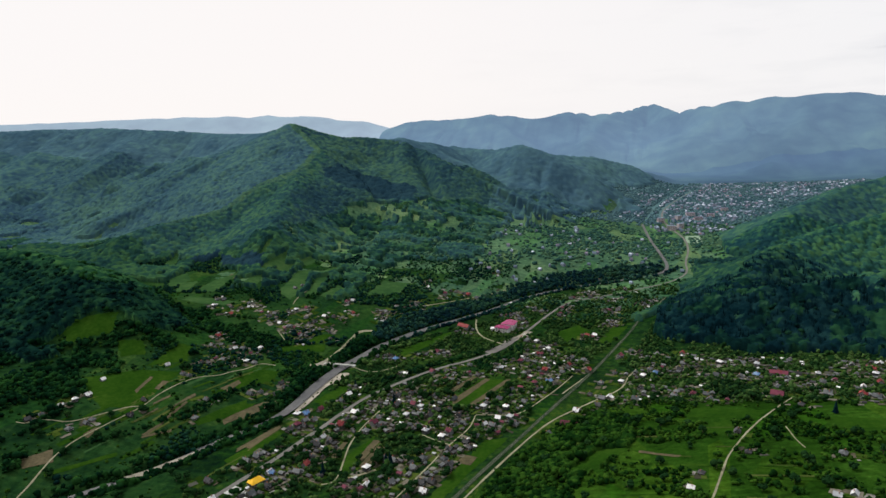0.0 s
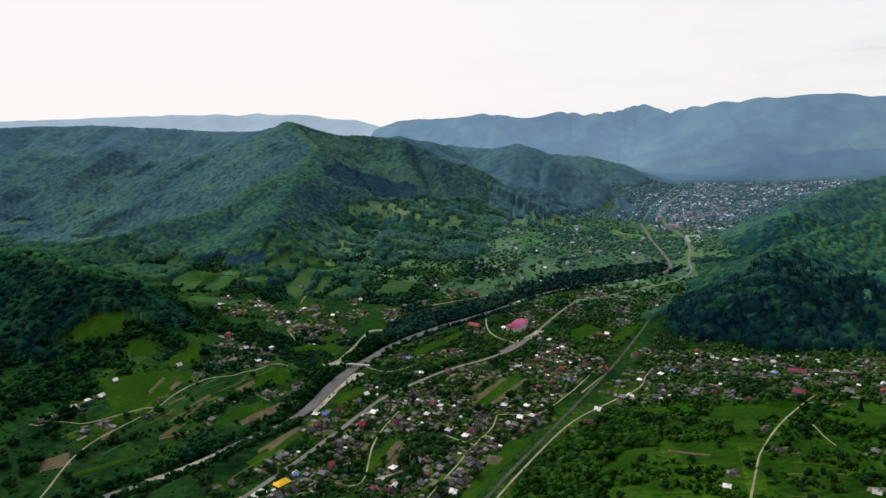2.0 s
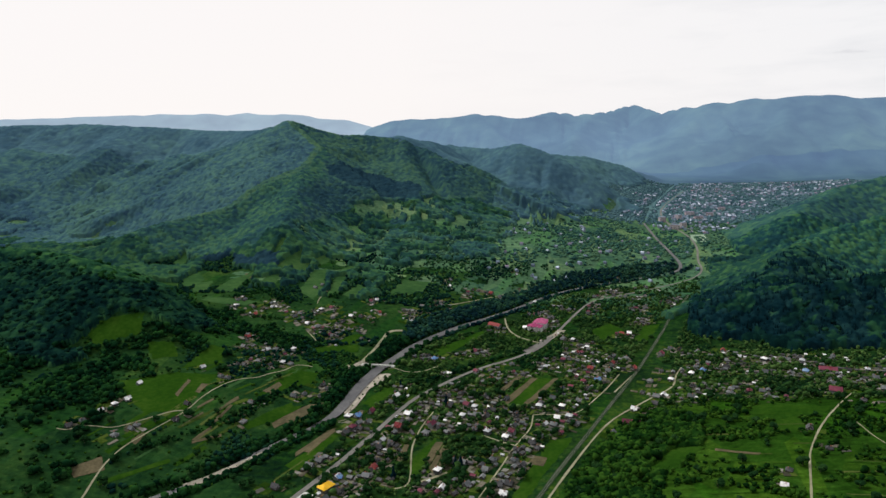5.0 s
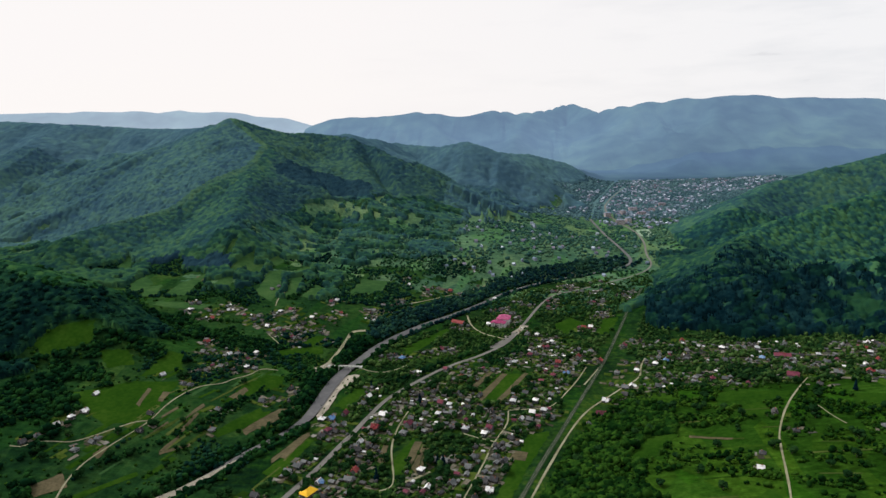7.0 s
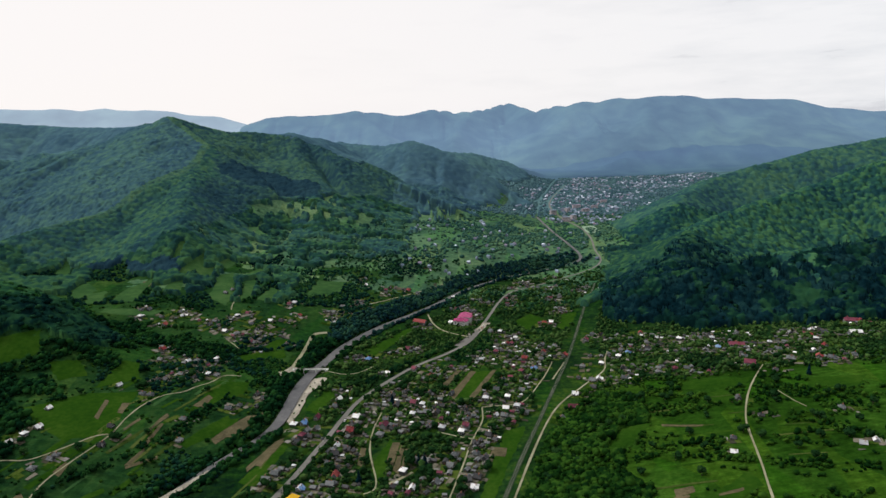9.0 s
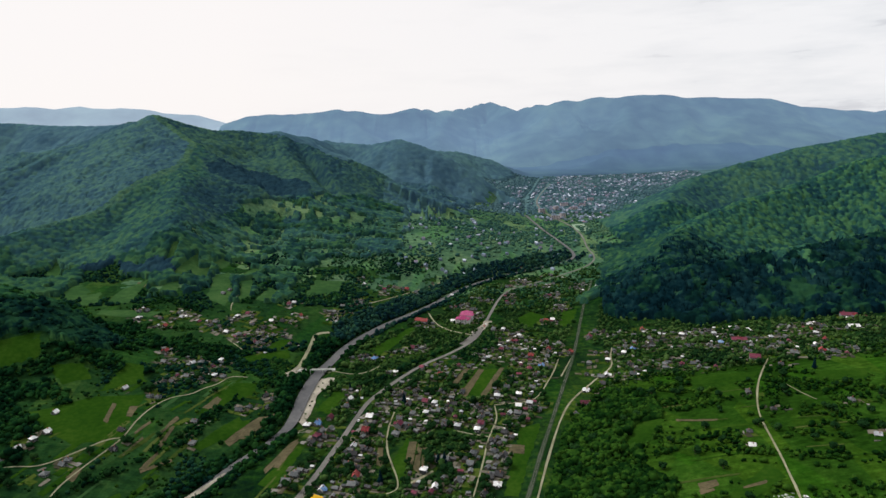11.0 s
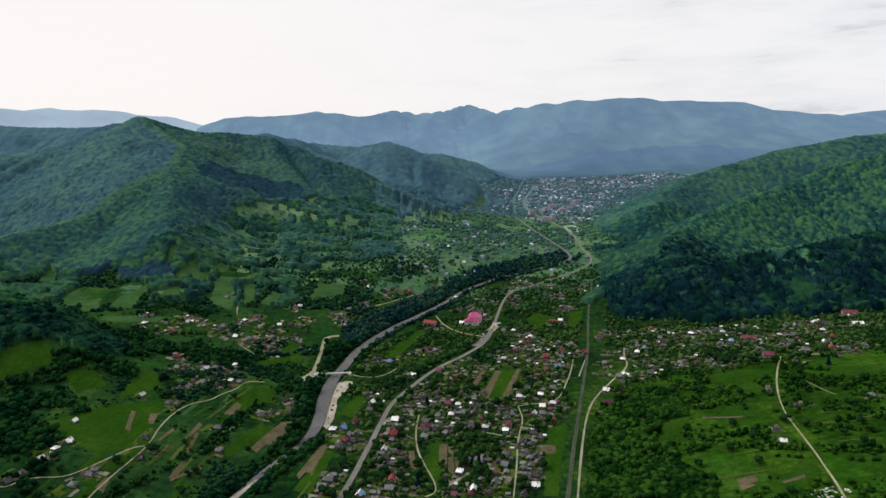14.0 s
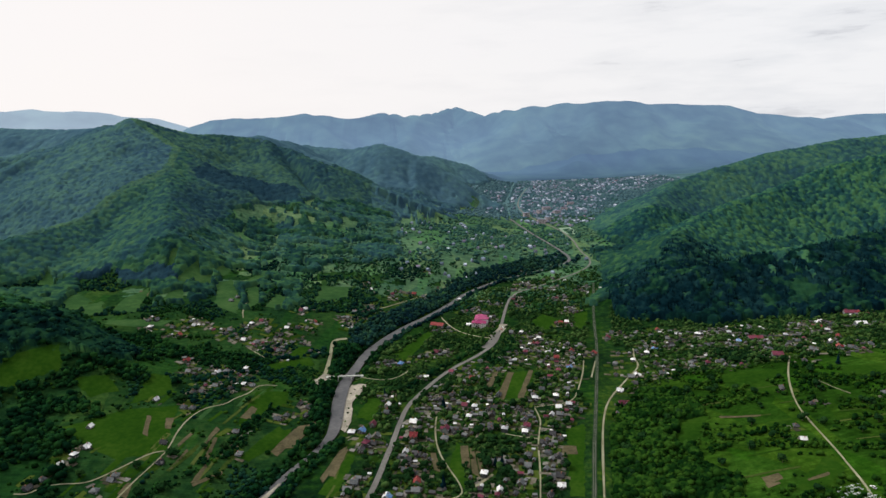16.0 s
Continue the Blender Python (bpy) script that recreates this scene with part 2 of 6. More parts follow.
def terrain_material(name, colors, size):
    m = material(name, colors, 0.92, 0.012, 0.16, 0.03)
    nt = m.node_tree
    b = nt.nodes["Principled BSDF"]
    ramp = b.inputs["Base Color"].links[0].from_node
    geo = [n for n in nt.nodes if n.type == "NEW_GEOMETRY"][0]
    # long narrow smallholding parcels, each with its own crop
    mp = nt.nodes.new("ShaderNodeMapping")
    mp.inputs["Rotation"].default_value = (0, 0, radians(24))
    mp.inputs["Scale"].default_value = (1 / (26 * size), 1 / (80 * size), 0)
    nt.links.new(geo.outputs["Position"], mp.inputs["Vector"])
    vo = nt.nodes.new("ShaderNodeTexVoronoi")
    vo.inputs["Scale"].default_value = 1.0
    nt.links.new(mp.outputs[0], vo.inputs["Vector"])
    sp = nt.nodes.new("ShaderNodeSeparateColor")
    nt.links.new(vo.outputs["Color"], sp.inputs[0])
    pr = nt.nodes.new("ShaderNodeValToRGB")
    pr.color_ramp.interpolation = "CONSTANT"
    els = pr.color_ramp.elements
    for p in (0.3, 0.55, 0.75, 0.9):
        els.new(p)
    for e, c in zip(els, ((0.75, 0.8, 0.8), (1.0, 1.0, 1.0), (1.3, 1.12, 0.95), (0.92, 1.05, 0.8), (1.2, 1.06, 1.0), (1.45, 1.04, 1.3))):
        e.color = (*[v / 2 for v in c], 1)
    nt.links.new(sp.outputs[0], pr.inputs["Fac"])
    mx = nt.nodes.new("ShaderNodeMix")
    mx.data_type, mx.blend_type = "RGBA", "MULTIPLY"
    mx.inputs["Factor"].default_value = 1.0
    nt.links.new(ramp.outputs[0], mx.inputs["A"])
    nt.links.new(pr.outputs[0], mx.inputs["B"])
    # terraces and mown swaths: long streaks across the slope
    sm2 = nt.nodes.new("ShaderNodeMapping")
    sm2.inputs["Rotation"].default_value = (0, 0, radians(-12))
    sm2.inputs["Scale"].default_value = (0.022 / size, 0.16 / size, 0)
    nt.links.new(geo.outputs["Position"], sm2.inputs["Vector"])
    streak = nt.nodes.new("ShaderNodeTexNoise")
    streak.inputs["Scale"].default_value, streak.inputs["Detail"].default_value, streak.inputs["Distortion"].default_value = 1.0, 4, 1.2
    nt.links.new(sm2.outputs[0], streak.inputs["Vector"])
    tuft = nt.nodes.new("ShaderNodeTexNoise")
    tuft.inputs["Scale"].default_value, tuft.inputs["Detail"].default_value = 0.55, 2
    nt.links.new(geo.outputs["Position"], tuft.inputs["Vector"])
    both = nt.nodes.new("ShaderNodeMath")
    nt.links.new(streak.outputs["Fac"], both.inputs[0])
    nt.links.new(tuft.outputs["Fac"], both.inputs[1])
    vary = nt.nodes.new("ShaderNodeMapRange")
    for key, val in (("From Min", 0.78), ("From Max", 1.22), ("To Min", 1.55), ("To Max", 2.5)):
        vary.inputs[key].default_value = val
    nt.links.new(both.outputs[0], vary.inputs["Value"])
    gain = nt.nodes.new("ShaderNodeVectorMath")
    gain.operation = "SCALE"
    nt.links.new(vary.outputs[0], gain.inputs["Scale"])
    nt.links.new(mx.outputs["Result"], gain.inputs[0])
    nt.links.new(gain.outputs[0], b.inputs["Base Color"])
    return m


M_GRASS = terrain_material("valley_grass", [(0.003, 0.012, 0.006), (0.006, 0.021, 0.007), (0.012, 0.037, 0.008), (0.033, 0.066, 0.012)], 1.0)
M_PASTURE = terrain_material("hillside_pasture", [(0.0075, 0.024, 0.003), (0.0115, 0.038, 0.004), (0.0185, 0.055, 0.006), (0.030, 0.075, 0.009)], 0.9)
# upper valley grass: haze is put into the colour, paler and bluer
M_UPPER = terrain_material("hazed_upper_grass", [(0.0259, 0.0676, 0.0451), (0.0407, 0.0956, 0.0546), (0.0616, 0.1259, 0.0654), (0.0887, 0.1586, 0.0832)], 1.25)
M_HILL = terrain_material("terrace_grass", [(0.0054, 0.0207, 0.0079), (0.0090, 0.0315, 0.0099), (0.0144, 0.0450, 0.0119), (0.0252, 0.0594, 0.0158)], 0.9)
# ground of the far town, its haze put into the colour
M_TOWNLAND = material("hazed_town_gardens", [(0.048, 0.100, 0.116), (0.066, 0.128, 0.140), (0.092, 0.160, 0.156)], 0.95, 0.01, 0.06, 0.03)
M_SLOPE = material("slope_meadow", [(0.019, 0.054, 0.018), (0.028, 0.070, 0.022), (0.043, 0.090, 0.029)], 0.92, 0.02, 0.12, 0.03)
M_STRAW = material("dry_grass", [(0.024, 0.044, 0.009), (0.040, 0.062, 0.014), (0.060, 0.080, 0.022)], 0.92, 0.03, 0.25, 0.03, obj=0.3)


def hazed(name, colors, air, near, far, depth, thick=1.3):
    """Land so far off that haze is put into its emission: more with the distance, and towards the valley floor."""
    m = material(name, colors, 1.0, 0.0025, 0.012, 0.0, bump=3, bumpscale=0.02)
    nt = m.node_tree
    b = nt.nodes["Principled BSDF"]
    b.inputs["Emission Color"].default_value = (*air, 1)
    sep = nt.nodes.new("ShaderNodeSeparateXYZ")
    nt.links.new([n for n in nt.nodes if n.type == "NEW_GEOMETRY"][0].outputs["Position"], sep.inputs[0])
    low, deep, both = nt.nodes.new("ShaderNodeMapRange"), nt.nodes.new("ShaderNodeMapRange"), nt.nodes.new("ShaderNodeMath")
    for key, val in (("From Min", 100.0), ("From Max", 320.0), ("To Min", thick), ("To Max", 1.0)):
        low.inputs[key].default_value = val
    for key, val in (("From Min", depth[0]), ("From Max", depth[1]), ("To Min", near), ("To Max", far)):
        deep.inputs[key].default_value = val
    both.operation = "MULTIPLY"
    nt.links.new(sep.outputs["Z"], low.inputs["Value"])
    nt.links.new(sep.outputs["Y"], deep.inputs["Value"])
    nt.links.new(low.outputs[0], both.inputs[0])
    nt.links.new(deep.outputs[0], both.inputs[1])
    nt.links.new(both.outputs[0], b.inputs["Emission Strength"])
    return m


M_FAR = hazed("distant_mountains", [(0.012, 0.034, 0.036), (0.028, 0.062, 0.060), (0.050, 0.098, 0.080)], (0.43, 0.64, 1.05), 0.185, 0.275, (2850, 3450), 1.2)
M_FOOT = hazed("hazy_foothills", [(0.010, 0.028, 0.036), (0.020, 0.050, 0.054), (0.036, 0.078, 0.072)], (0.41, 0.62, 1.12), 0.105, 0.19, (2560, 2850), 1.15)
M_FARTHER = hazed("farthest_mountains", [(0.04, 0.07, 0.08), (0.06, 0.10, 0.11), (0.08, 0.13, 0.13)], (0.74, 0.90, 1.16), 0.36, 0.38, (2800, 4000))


# ---- the shape of the land ----
def vnoise(x, y, seed=0):
    """Smooth lattice noise in 0..1."""
    xi, yi = np.floor(x).astype(np.int64), np.floor(y).astype(np.int64)
    fx, fy = x - xi, y - yi
    fx, fy = fx * fx * (3 - 2 * fx), fy * fy * (3 - 2 * fy)

    def lat(a, b):
        h = (a * 374761393 + b * 668265263 + seed * 974711) & 0x7FFFFFFF
        h = ((h ^ (h >> 13)) * 1274126177) & 0x7FFFFFFF
        return ((h ^ (h >> 16)) & 0xFFFF) / 65535.0

    return (lat(xi, yi) * (1 - fx) + lat(xi + 1, yi) * fx) * (1 - fy) + (lat(xi, yi + 1) * (1 - fx) + lat(xi + 1, yi + 1) * fx) * fy


def fbm(x, y, seed=0, octaves=4):
    total, amp, norm = 0.0, 1.0, 0.0
    for o in range(octaves):
        total = total + amp * vnoise(x * 2 ** o, y * 2 ** o, seed + o * 17)
        norm, amp = norm + amp, amp * 0.5
    return total / norm


# crest lines (x, y, z) and the fall of their flanks
CRESTS = []


def crest(fall, *line):
    CRESTS.append((fall, line))


crest(0.38, (-820, 1687, 286), (-690, 1735, 247), (-551, 1790, 240), (-434, 2044, 199))
crest(0.5, (-434, 2044, 199), (-300, 1990, 190), (-205, 1949, 205), (-100, 1925, 166), (-9, 1900, 104), (85, 1880, 36))
crest(0.5, (-434, 2044, 199), (-300, 2200, 180), (-44, 2379, 140), (106, 2500, 100), (230, 2610, 55))
crest(0.44, (-820, 1687, 286), (-699, 1560, 223), (-681, 1420, 181), (-742, 1340, 143), (-780, 1230, 118), (-815, 1120, 108), (-880, 1040, 92), (-960, 970, 60))
crest(0.4, (-681, 1420, 179), (-640, 1250, 142), (-592, 1089, 106), (-560, 1000, 66), (-540, 930, 42))
crest(0.42, (-551, 1790, 240), (-500, 1600, 164), (-430, 1440, 108), (-380, 1250, 58), (-360, 1120, 34))
crest(0.44, (-434, 2044, 199), (-330, 1800, 112), (-260, 1620, 55), (-230, 1500, 34))
crest(0.5, (-215, 1949, 203), (-170, 1820, 110), (-120, 1700, 52))
crest(0.45, (-820, 1687, 286), (-849, 1600, 215), (-957, 1550, 184), (-1077, 1480, 178), (-1188, 1400, 136), (-1271, 1300, 92), (-1338, 1200, 60))
crest(0.42, (-1575, 2050, 300), (-1420, 1850, 215), (-1450, 1650, 150), (-1520, 1480, 100))
crest(0.4, (-1575, 2250, 300), (-1751, 2000, 195), (-1779, 1800, 168), (-1862, 1700, 133), (-1950, 1500, 90))
crest(0.36, (-2500, 1900, 328), (-2039, 1900, 316), (-1575, 1950, 307), (-1295, 1950, 281), (-1061, 1900, 268), (-820, 1687, 284))
crest(0.5, (190, 950, 46), (232, 1020, 60), (330, 1150, 72), (471, 1250, 88), (638, 1320, 111), (756, 1343, 144), (876, 1350, 170), (1300, 1380, 228))
crest(0.44, (125, 885, 36), (309, 885, 68), (460, 872, 84), (650, 875, 108), (900, 890, 135), (1400, 950, 180))
crest(0.5, (310, 1350, 42), (390, 1450, 74), (517, 1600, 97), (725, 1700, 128), (919, 1750, 160), (1088, 1750, 186), (1204, 1750, 196), (1700, 1800, 232))
crest(0.46, (-1300, 820, 175), (-893, 800, 118), (-752, 760, 108), (-627, 715, 86), (-540, 680, 50))
crest(0.4, (-1333, 3700, 234), (-1086, 3700, 299), (-600, 3673, 322), (-399, 3700, 297), (-185, 3750, 319), (61, 3900, 299), (322, 4250, 347), (400, 3800, 295), (660, 3600, 335), (880, 3500, 353), (1159, 3500, 356), (1295, 3500, 345), (1748, 3500, 319), (1935, 3500, 275), (2437, 3500, 225))
crest(0.4, (2600, 4150, 200), (3269, 4200, 252), (3900, 4200, 280))
crest(0.45, (-600, 3673, 320), (-420, 3350, 190), (-300, 3000, 90))
crest(0.45, (61, 3900, 295), (-80, 3200, 141), (-20, 2850, 50))
crest(0.45, (660, 3600, 325), (363, 3300, 159), (300, 3150, 80))
crest(0.45, (1159, 3500, 340), (755, 3000, 122), (650, 2850, 55))
crest(0.45, (1748, 3500, 305), (1330, 3080, 140), (1180, 2880, 66))
crest(0.45, (2437, 3500, 222), (2050, 3080, 120))
crest(0.42, (534, 2750, 44), (656, 2780, 82), (787, 2750, 46))
crest(0.42, (839, 2820, 45), (996, 2850, 86), (1145, 2850, 50))
crest(0.4, (-3900, 3500, 465), (-3650, 3800, 452), (-3270, 3890, 432), (-2870, 3900, 418), (-2560, 4000, 398), (-2200, 4100, 390), (-1930, 4150, 374), (-1620, 4200, 335), (-1450, 4260, 302), (-1200, 4300, 232))
RIVER = [(-470, 200), (-440, 350), (-413, 401), (-384, 432), (-362, 468), (-349, 500), (-330, 530), (-314, 560), (-310, 592), (-310, 640), (-305, 690), (-293, 728), (-282, 774),
         (-259, 820), (-230, 866), (-194, 910), (-158, 956), (-116, 1026), (-56, 1084), (20, 1130), (100, 1180), (126, 1232), (121, 1348), (110, 1502), (106, 1696), (160, 2000), (300, 2500)]
# the foot of the western terraces
TERRACE_FOOT = [(-470, 200), (-430, 340), (-405, 401), (-360, 484), (-312, 551), (-309, 669), (-281, 798), (-203, 877), (-116, 1026), (-56, 1084), (20, 1130), (100, 1180), (126, 1232), (110, 1502), (106, 1696), (160, 2000), (300, 2500)]


def seg_dist(x, y, line):
    """Distance to a polyline and the value (last column) at the nearest place."""
    best, val = np.full(np.shape(x), 1e9), np.zeros(np.shape(x))
    for a, b in zip(line[:-1], line[1:]):
        ax, ay, bx, by = a[0], a[1], b[0], b[1]
        t = np.clip(((x - ax) * (bx - ax) + (y - ay) * (by - ay)) / ((bx - ax) ** 2 + (by - ay) ** 2), 0, 1)
        d = np.hypot(x - ax - t * (bx - ax), y - ay - t * (by - ay))
        v = a[-1] + t * (b[-1] - a[-1])
        near = d < best
        best, val = np.where(near, d, best), np.where(near, v, val)
    return best, val


def crest_flank(x, y, line, seed):
    """Distance to a crest, its height there, and the depth of the gullies that run down its flank."""
    best, val, along = np.full(np.shape(x), 1e9), np.zeros(np.shape(x)), np.zeros(np.shape(x))
    run = 0.0
    for a, b in zip(line[:-1], line[1:]):
        ax, ay, bx, by = a[0], a[1], b[0], b[1]
        length = math.hypot(bx - ax, by - ay)
        u = ((x - ax) * (bx - ax) + (y - ay) * (by - ay)) / length ** 2
        t = np.clip(u, 0, 1)
        d = np.hypot(x - ax - t * (bx - ax), y - ay - t * (by - ay))
        near = d < best
        side = np.sign((bx - ax) * (y - ay) - (by - ay) * (x - ax))
        best, val = np.where(near, d, best), np.where(near, a[-1] + t * (b[-1] - a[-1]), val)
        along = np.where(near, run + np.clip(u, -0.6, 1.6) * length + 900 * side, along)
        run += length
    pitch = 88.0
    groove = np.abs(2 * fbm(along / pitch, best / 420 + seed * 7.3, 40 + seed, 2) - 1)
    deep = np.clip((best - 12) / 130, 0, 1) * 46
    return best, val, deep * (1 - np.minimum(1, 2.1 * groove) ** 0.75)


def floor_level(x, y):
    """The valley floor with its terraces, without the hills."""
    up = 0.018 * np.maximum(0, y - 900)
    xr = np.interp(y, [p[1] for p in TERRACE_FOOT], [p[0] for p in TERRACE_FOOT])
    d = np.maximum(0, xr - x - 35)
    west = 58 * (1 - np.exp(-d / 300))
    s = np.maximum(0, (x + 112) * 0.943 - (y - 428) * 0.333 - 22)
    k = np.clip(0.25 - (y - 380) / 400 * 0.19, 0.03, 0.25)
    east = 90 * (1 - np.exp(-s * k / 90))
    return up + west + east


def wander(x, y):
    """Crest lines are never straight."""
    return x + 70 * (fbm(x / 260, y / 260, 5, 3) - 0.5), y + 70 * (fbm(x / 260, y / 260, 9, 3) - 0.5)


def land(x, y):
    x, y = np.asarray(x, float), np.asarray(y, float)
    base = floor_level(x, y)
    xx, yy = wander(x, y)
    soft = 5.0
    total = np.exp(np.minimum(base / soft, 80))
    near = np.full(np.shape(x), 1e9)
    for i, (k, line) in enumerate(CRESTS):
        d, z, gully = crest_flank(xx, yy, line, i)
        near = np.minimum(near, d)
        total = total + np.exp(np.clip((z - k * (np.sqrt(d * d + 100) - 10) - gully * np.clip(z / 220, 0.25, 1) * np.where(yy > 2500, 0.45, 0.8)) / soft, -60, 80))
    h = soft * np.log(total)
    # gullies and side spurs, growing away from the crests
    rel = np.minimum(np.maximum(0, h - base), 170)
    away = np.clip((near - 15) / 110, 0, 1)
    far = np.clip((y - 2500) / 300, 0, 1)
    fold = 1 - np.abs(2 * fbm(x / (150 + 130 * far), y / (150 + 130 * far), 21, 3) - 1) ** 0.8
    h = h - rel * (0.16 + 0.35 * far) * away * (1 - fold) * 0.9 + rel * 0.06 * (fbm(x / 60, y / 60, 25, 3) - 0.5)
    h = h + 1.6 * (fbm(x / 45, y / 45, 33, 3) - 0.5)
    d, _ = seg_dist(x, y, RIVER)
    w = np.clip((18 - d) / 8, 0, 1)
    return h + (river_level(y) - 1.6 - h) * w * w * (3 - 2 * w)


def river_level(y):
    return -2.5 + 0.018 * np.maximum(0, np.asarray(y, float) - 900)


def grid_lines(dense, lo, hi, grow=1.07, most=70):
    """Dense stretches (start, end, step) and growing steps out to lo and hi."""
    out = []
    for a, b, s in dense:
        out += list(np.arange(a, b, s))
    out.append(dense[-1][1])
    s = dense[0][2]
    while out[0] > lo:
        s = min(s * grow, most)
        out.insert(0, out[0] - s)
    s = dense[-1][2]
    while out[-1] < hi:
        s = min(s * grow, most)
        out.append(out[-1] + s)
    return np.array(out)


GX = grid_lines([(-1000, -480, 7), (-480, 220, 4.5), (220, 700, 7)], -4600, 4200)
GY = grid_lines([(330, 1150, 5), (1150, 2100, 11)], -1800, 4700)
GXX, GYY = np.meshgrid(GX, GY)
GZZ = land(GXX, GYY)


def ground(x, y):
    """Height of the ground sheet by interpolation on its grid."""
    x, y = np.asarray(x, float), np.asarray(y, float)
    i = np.clip(np.searchsorted(GX, x) - 1, 0, len(GX) - 2)
    j = np.clip(np.searchsorted(GY, y) - 1, 0, len(GY) - 2)
    u, v = np.clip((x - GX[i]) / (GX[i + 1] - GX[i]), 0, 1), np.clip((y - GY[j]) / (GY[j + 1] - GY[j]), 0, 1)
    return (GZZ[j, i] * (1 - u) + GZZ[j, i + 1] * u) * (1 - v) + (GZZ[j + 1, i] * (1 - u) + GZZ[j + 1, i + 1] * u) * v


def mesh_from(name, verts, faces, mat, smooth=False):
    me = bpy.data.meshes.new(name)
    verts, faces = np.asarray(verts, np.float32), np.asarray(faces, np.int32)
    n = faces.shape[1]
    me.vertices.add(len(verts))
    me.vertices.foreach_set("co", verts.ravel())
    me.loops.add(faces.size)
    me.loops.foreach_set("vertex_index", faces.ravel())
    me.polygons.add(len(faces))
    me.polygons.foreach_set("loop_start", np.arange(0, faces.size, n, dtype=np.int32))
    me.polygons.foreach_set("loop_total", np.full(len(faces), n, np.int32))
    me.polygons.foreach_set("use_smooth", np.full(len(faces), smooth))
    me.update(calc_edges=True)
    me.materials.append(mat)
    return me


def toned(me, values):
    me.attributes.new("tone", "FLOAT", "POINT").data.foreach_set("value", np.asarray(values, np.float32))


def sheet(name, X, Y, Z, mat):
    r, c = X.shape
    idx = np.arange(r * c).reshape(r, c)
    f = np.stack([idx[:-1, :-1], idx[:-1, 1:], idx[1:, 1:], idx[1:, :-1]], -1).reshape(-1, 4)
    return new(name, mesh_from(name, np.stack([X, Y, Z], -1).reshape(-1, 3), f, mat, True))


FAR_ROW, FARTHER, FAR_COL = int(np.searchsorted(GY, 2500)), int(np.searchsorted(GY, 2850)), int(np.searchsorted(GX, -1250))


def cut(name, rows, cols, mat, label, category):
    tagged(sheet(name, GXX[rows, cols], GYY[rows, cols], GZZ[rows, cols], mat), label, category, kind="structure")


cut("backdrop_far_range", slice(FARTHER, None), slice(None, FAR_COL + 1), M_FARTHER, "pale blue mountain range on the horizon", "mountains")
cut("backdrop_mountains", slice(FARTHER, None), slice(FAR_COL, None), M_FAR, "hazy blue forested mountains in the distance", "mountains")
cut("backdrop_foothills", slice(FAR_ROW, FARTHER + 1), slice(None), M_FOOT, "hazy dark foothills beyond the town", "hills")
land_sheet = sheet("ground", GXX[:FAR_ROW + 1], GYY[:FAR_ROW + 1], GZZ[:FAR_ROW + 1], M_GRASS)
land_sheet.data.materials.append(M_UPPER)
mx, my = GXX[:FAR_ROW, :-1], GYY[:FAR_ROW, :-1]
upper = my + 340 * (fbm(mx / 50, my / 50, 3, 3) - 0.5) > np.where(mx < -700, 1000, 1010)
for m in (M_PASTURE, M_HILL, M_TOWNLAND):
    land_sheet.data.materials.append(m)
pasture = (my < 625 + 50 * (fbm(mx / 30, my / 30, 4, 3) - 0.5)) & (mx > -75 + (my - 380) * 0.36 + 30 * (fbm(mx / 30, my / 30, 6, 3) - 0.5)) & (mx < 700)
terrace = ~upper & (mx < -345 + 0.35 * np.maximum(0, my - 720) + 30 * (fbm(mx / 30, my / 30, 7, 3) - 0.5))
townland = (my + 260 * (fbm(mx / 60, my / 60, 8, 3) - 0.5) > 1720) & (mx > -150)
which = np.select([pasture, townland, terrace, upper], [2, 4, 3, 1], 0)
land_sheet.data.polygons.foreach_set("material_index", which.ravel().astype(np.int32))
tagged(land_sheet, "green valley floor and hillsides of patchwork grass", "ground", kind="structure")


def resample(line, step):
    """Rounded polyline with even steps."""
    p = np.array([q[:2] for q in line], float)
    for _ in range(3):
        q = np.empty((2 * len(p), 2))
        q[0], q[-1] = p[0], p[-1]
        q[1:-1:2], q[2:-1:2] = 0.75 * p[:-1] + 0.25 * p[1:], 0.25 * p[:-1] + 0.75 * p[1:]
        p = q
    s = np.r_[0, np.cumsum(np.hypot(*np.diff(p, axis=0).T))]
    keep = np.r_[True, np.diff(s) > 1e-6]
    p, s = p[keep], s[keep]
    t = np.arange(0, s[-1], step)
    return np.stack([np.interp(t, s, p[:, 0]), np.interp(t, s, p[:, 1])], -1)


def ribbon(name, line, width, mat, lift=0.3, step=5, cols=3, level=None, ragged=0.0, seed=0):
    """A strip laid on the ground along a line."""
    p = resample(line, step)
    tan = np.gradient(p, axis=0)
    tan /= np.linalg.norm(tan, axis=1)[:, None]
    nor = np.stack([-tan[:, 1], tan[:, 0]], -1)
    s = np.arange(len(p)) * step
    w = width * (1 + ragged * (2 * fbm(s / 25, s * 0 + seed, seed, 3) - 1)) if np.isscalar(width) else np.interp(s / s[-1], np.linspace(0, 1, len(width)), width)
    off = np.linspace(-0.5, 0.5, cols)
    X = p[:, :1] + nor[:, :1] * w[:, None] * off
    Y = p[:, 1:] + nor[:, 1:] * w[:, None] * off
    Z = ground(X, Y) + lift if level is None else np.repeat(level(p[:, 1])[:, None], cols, 1)
    return sheet(name, X, Y, Z, mat)

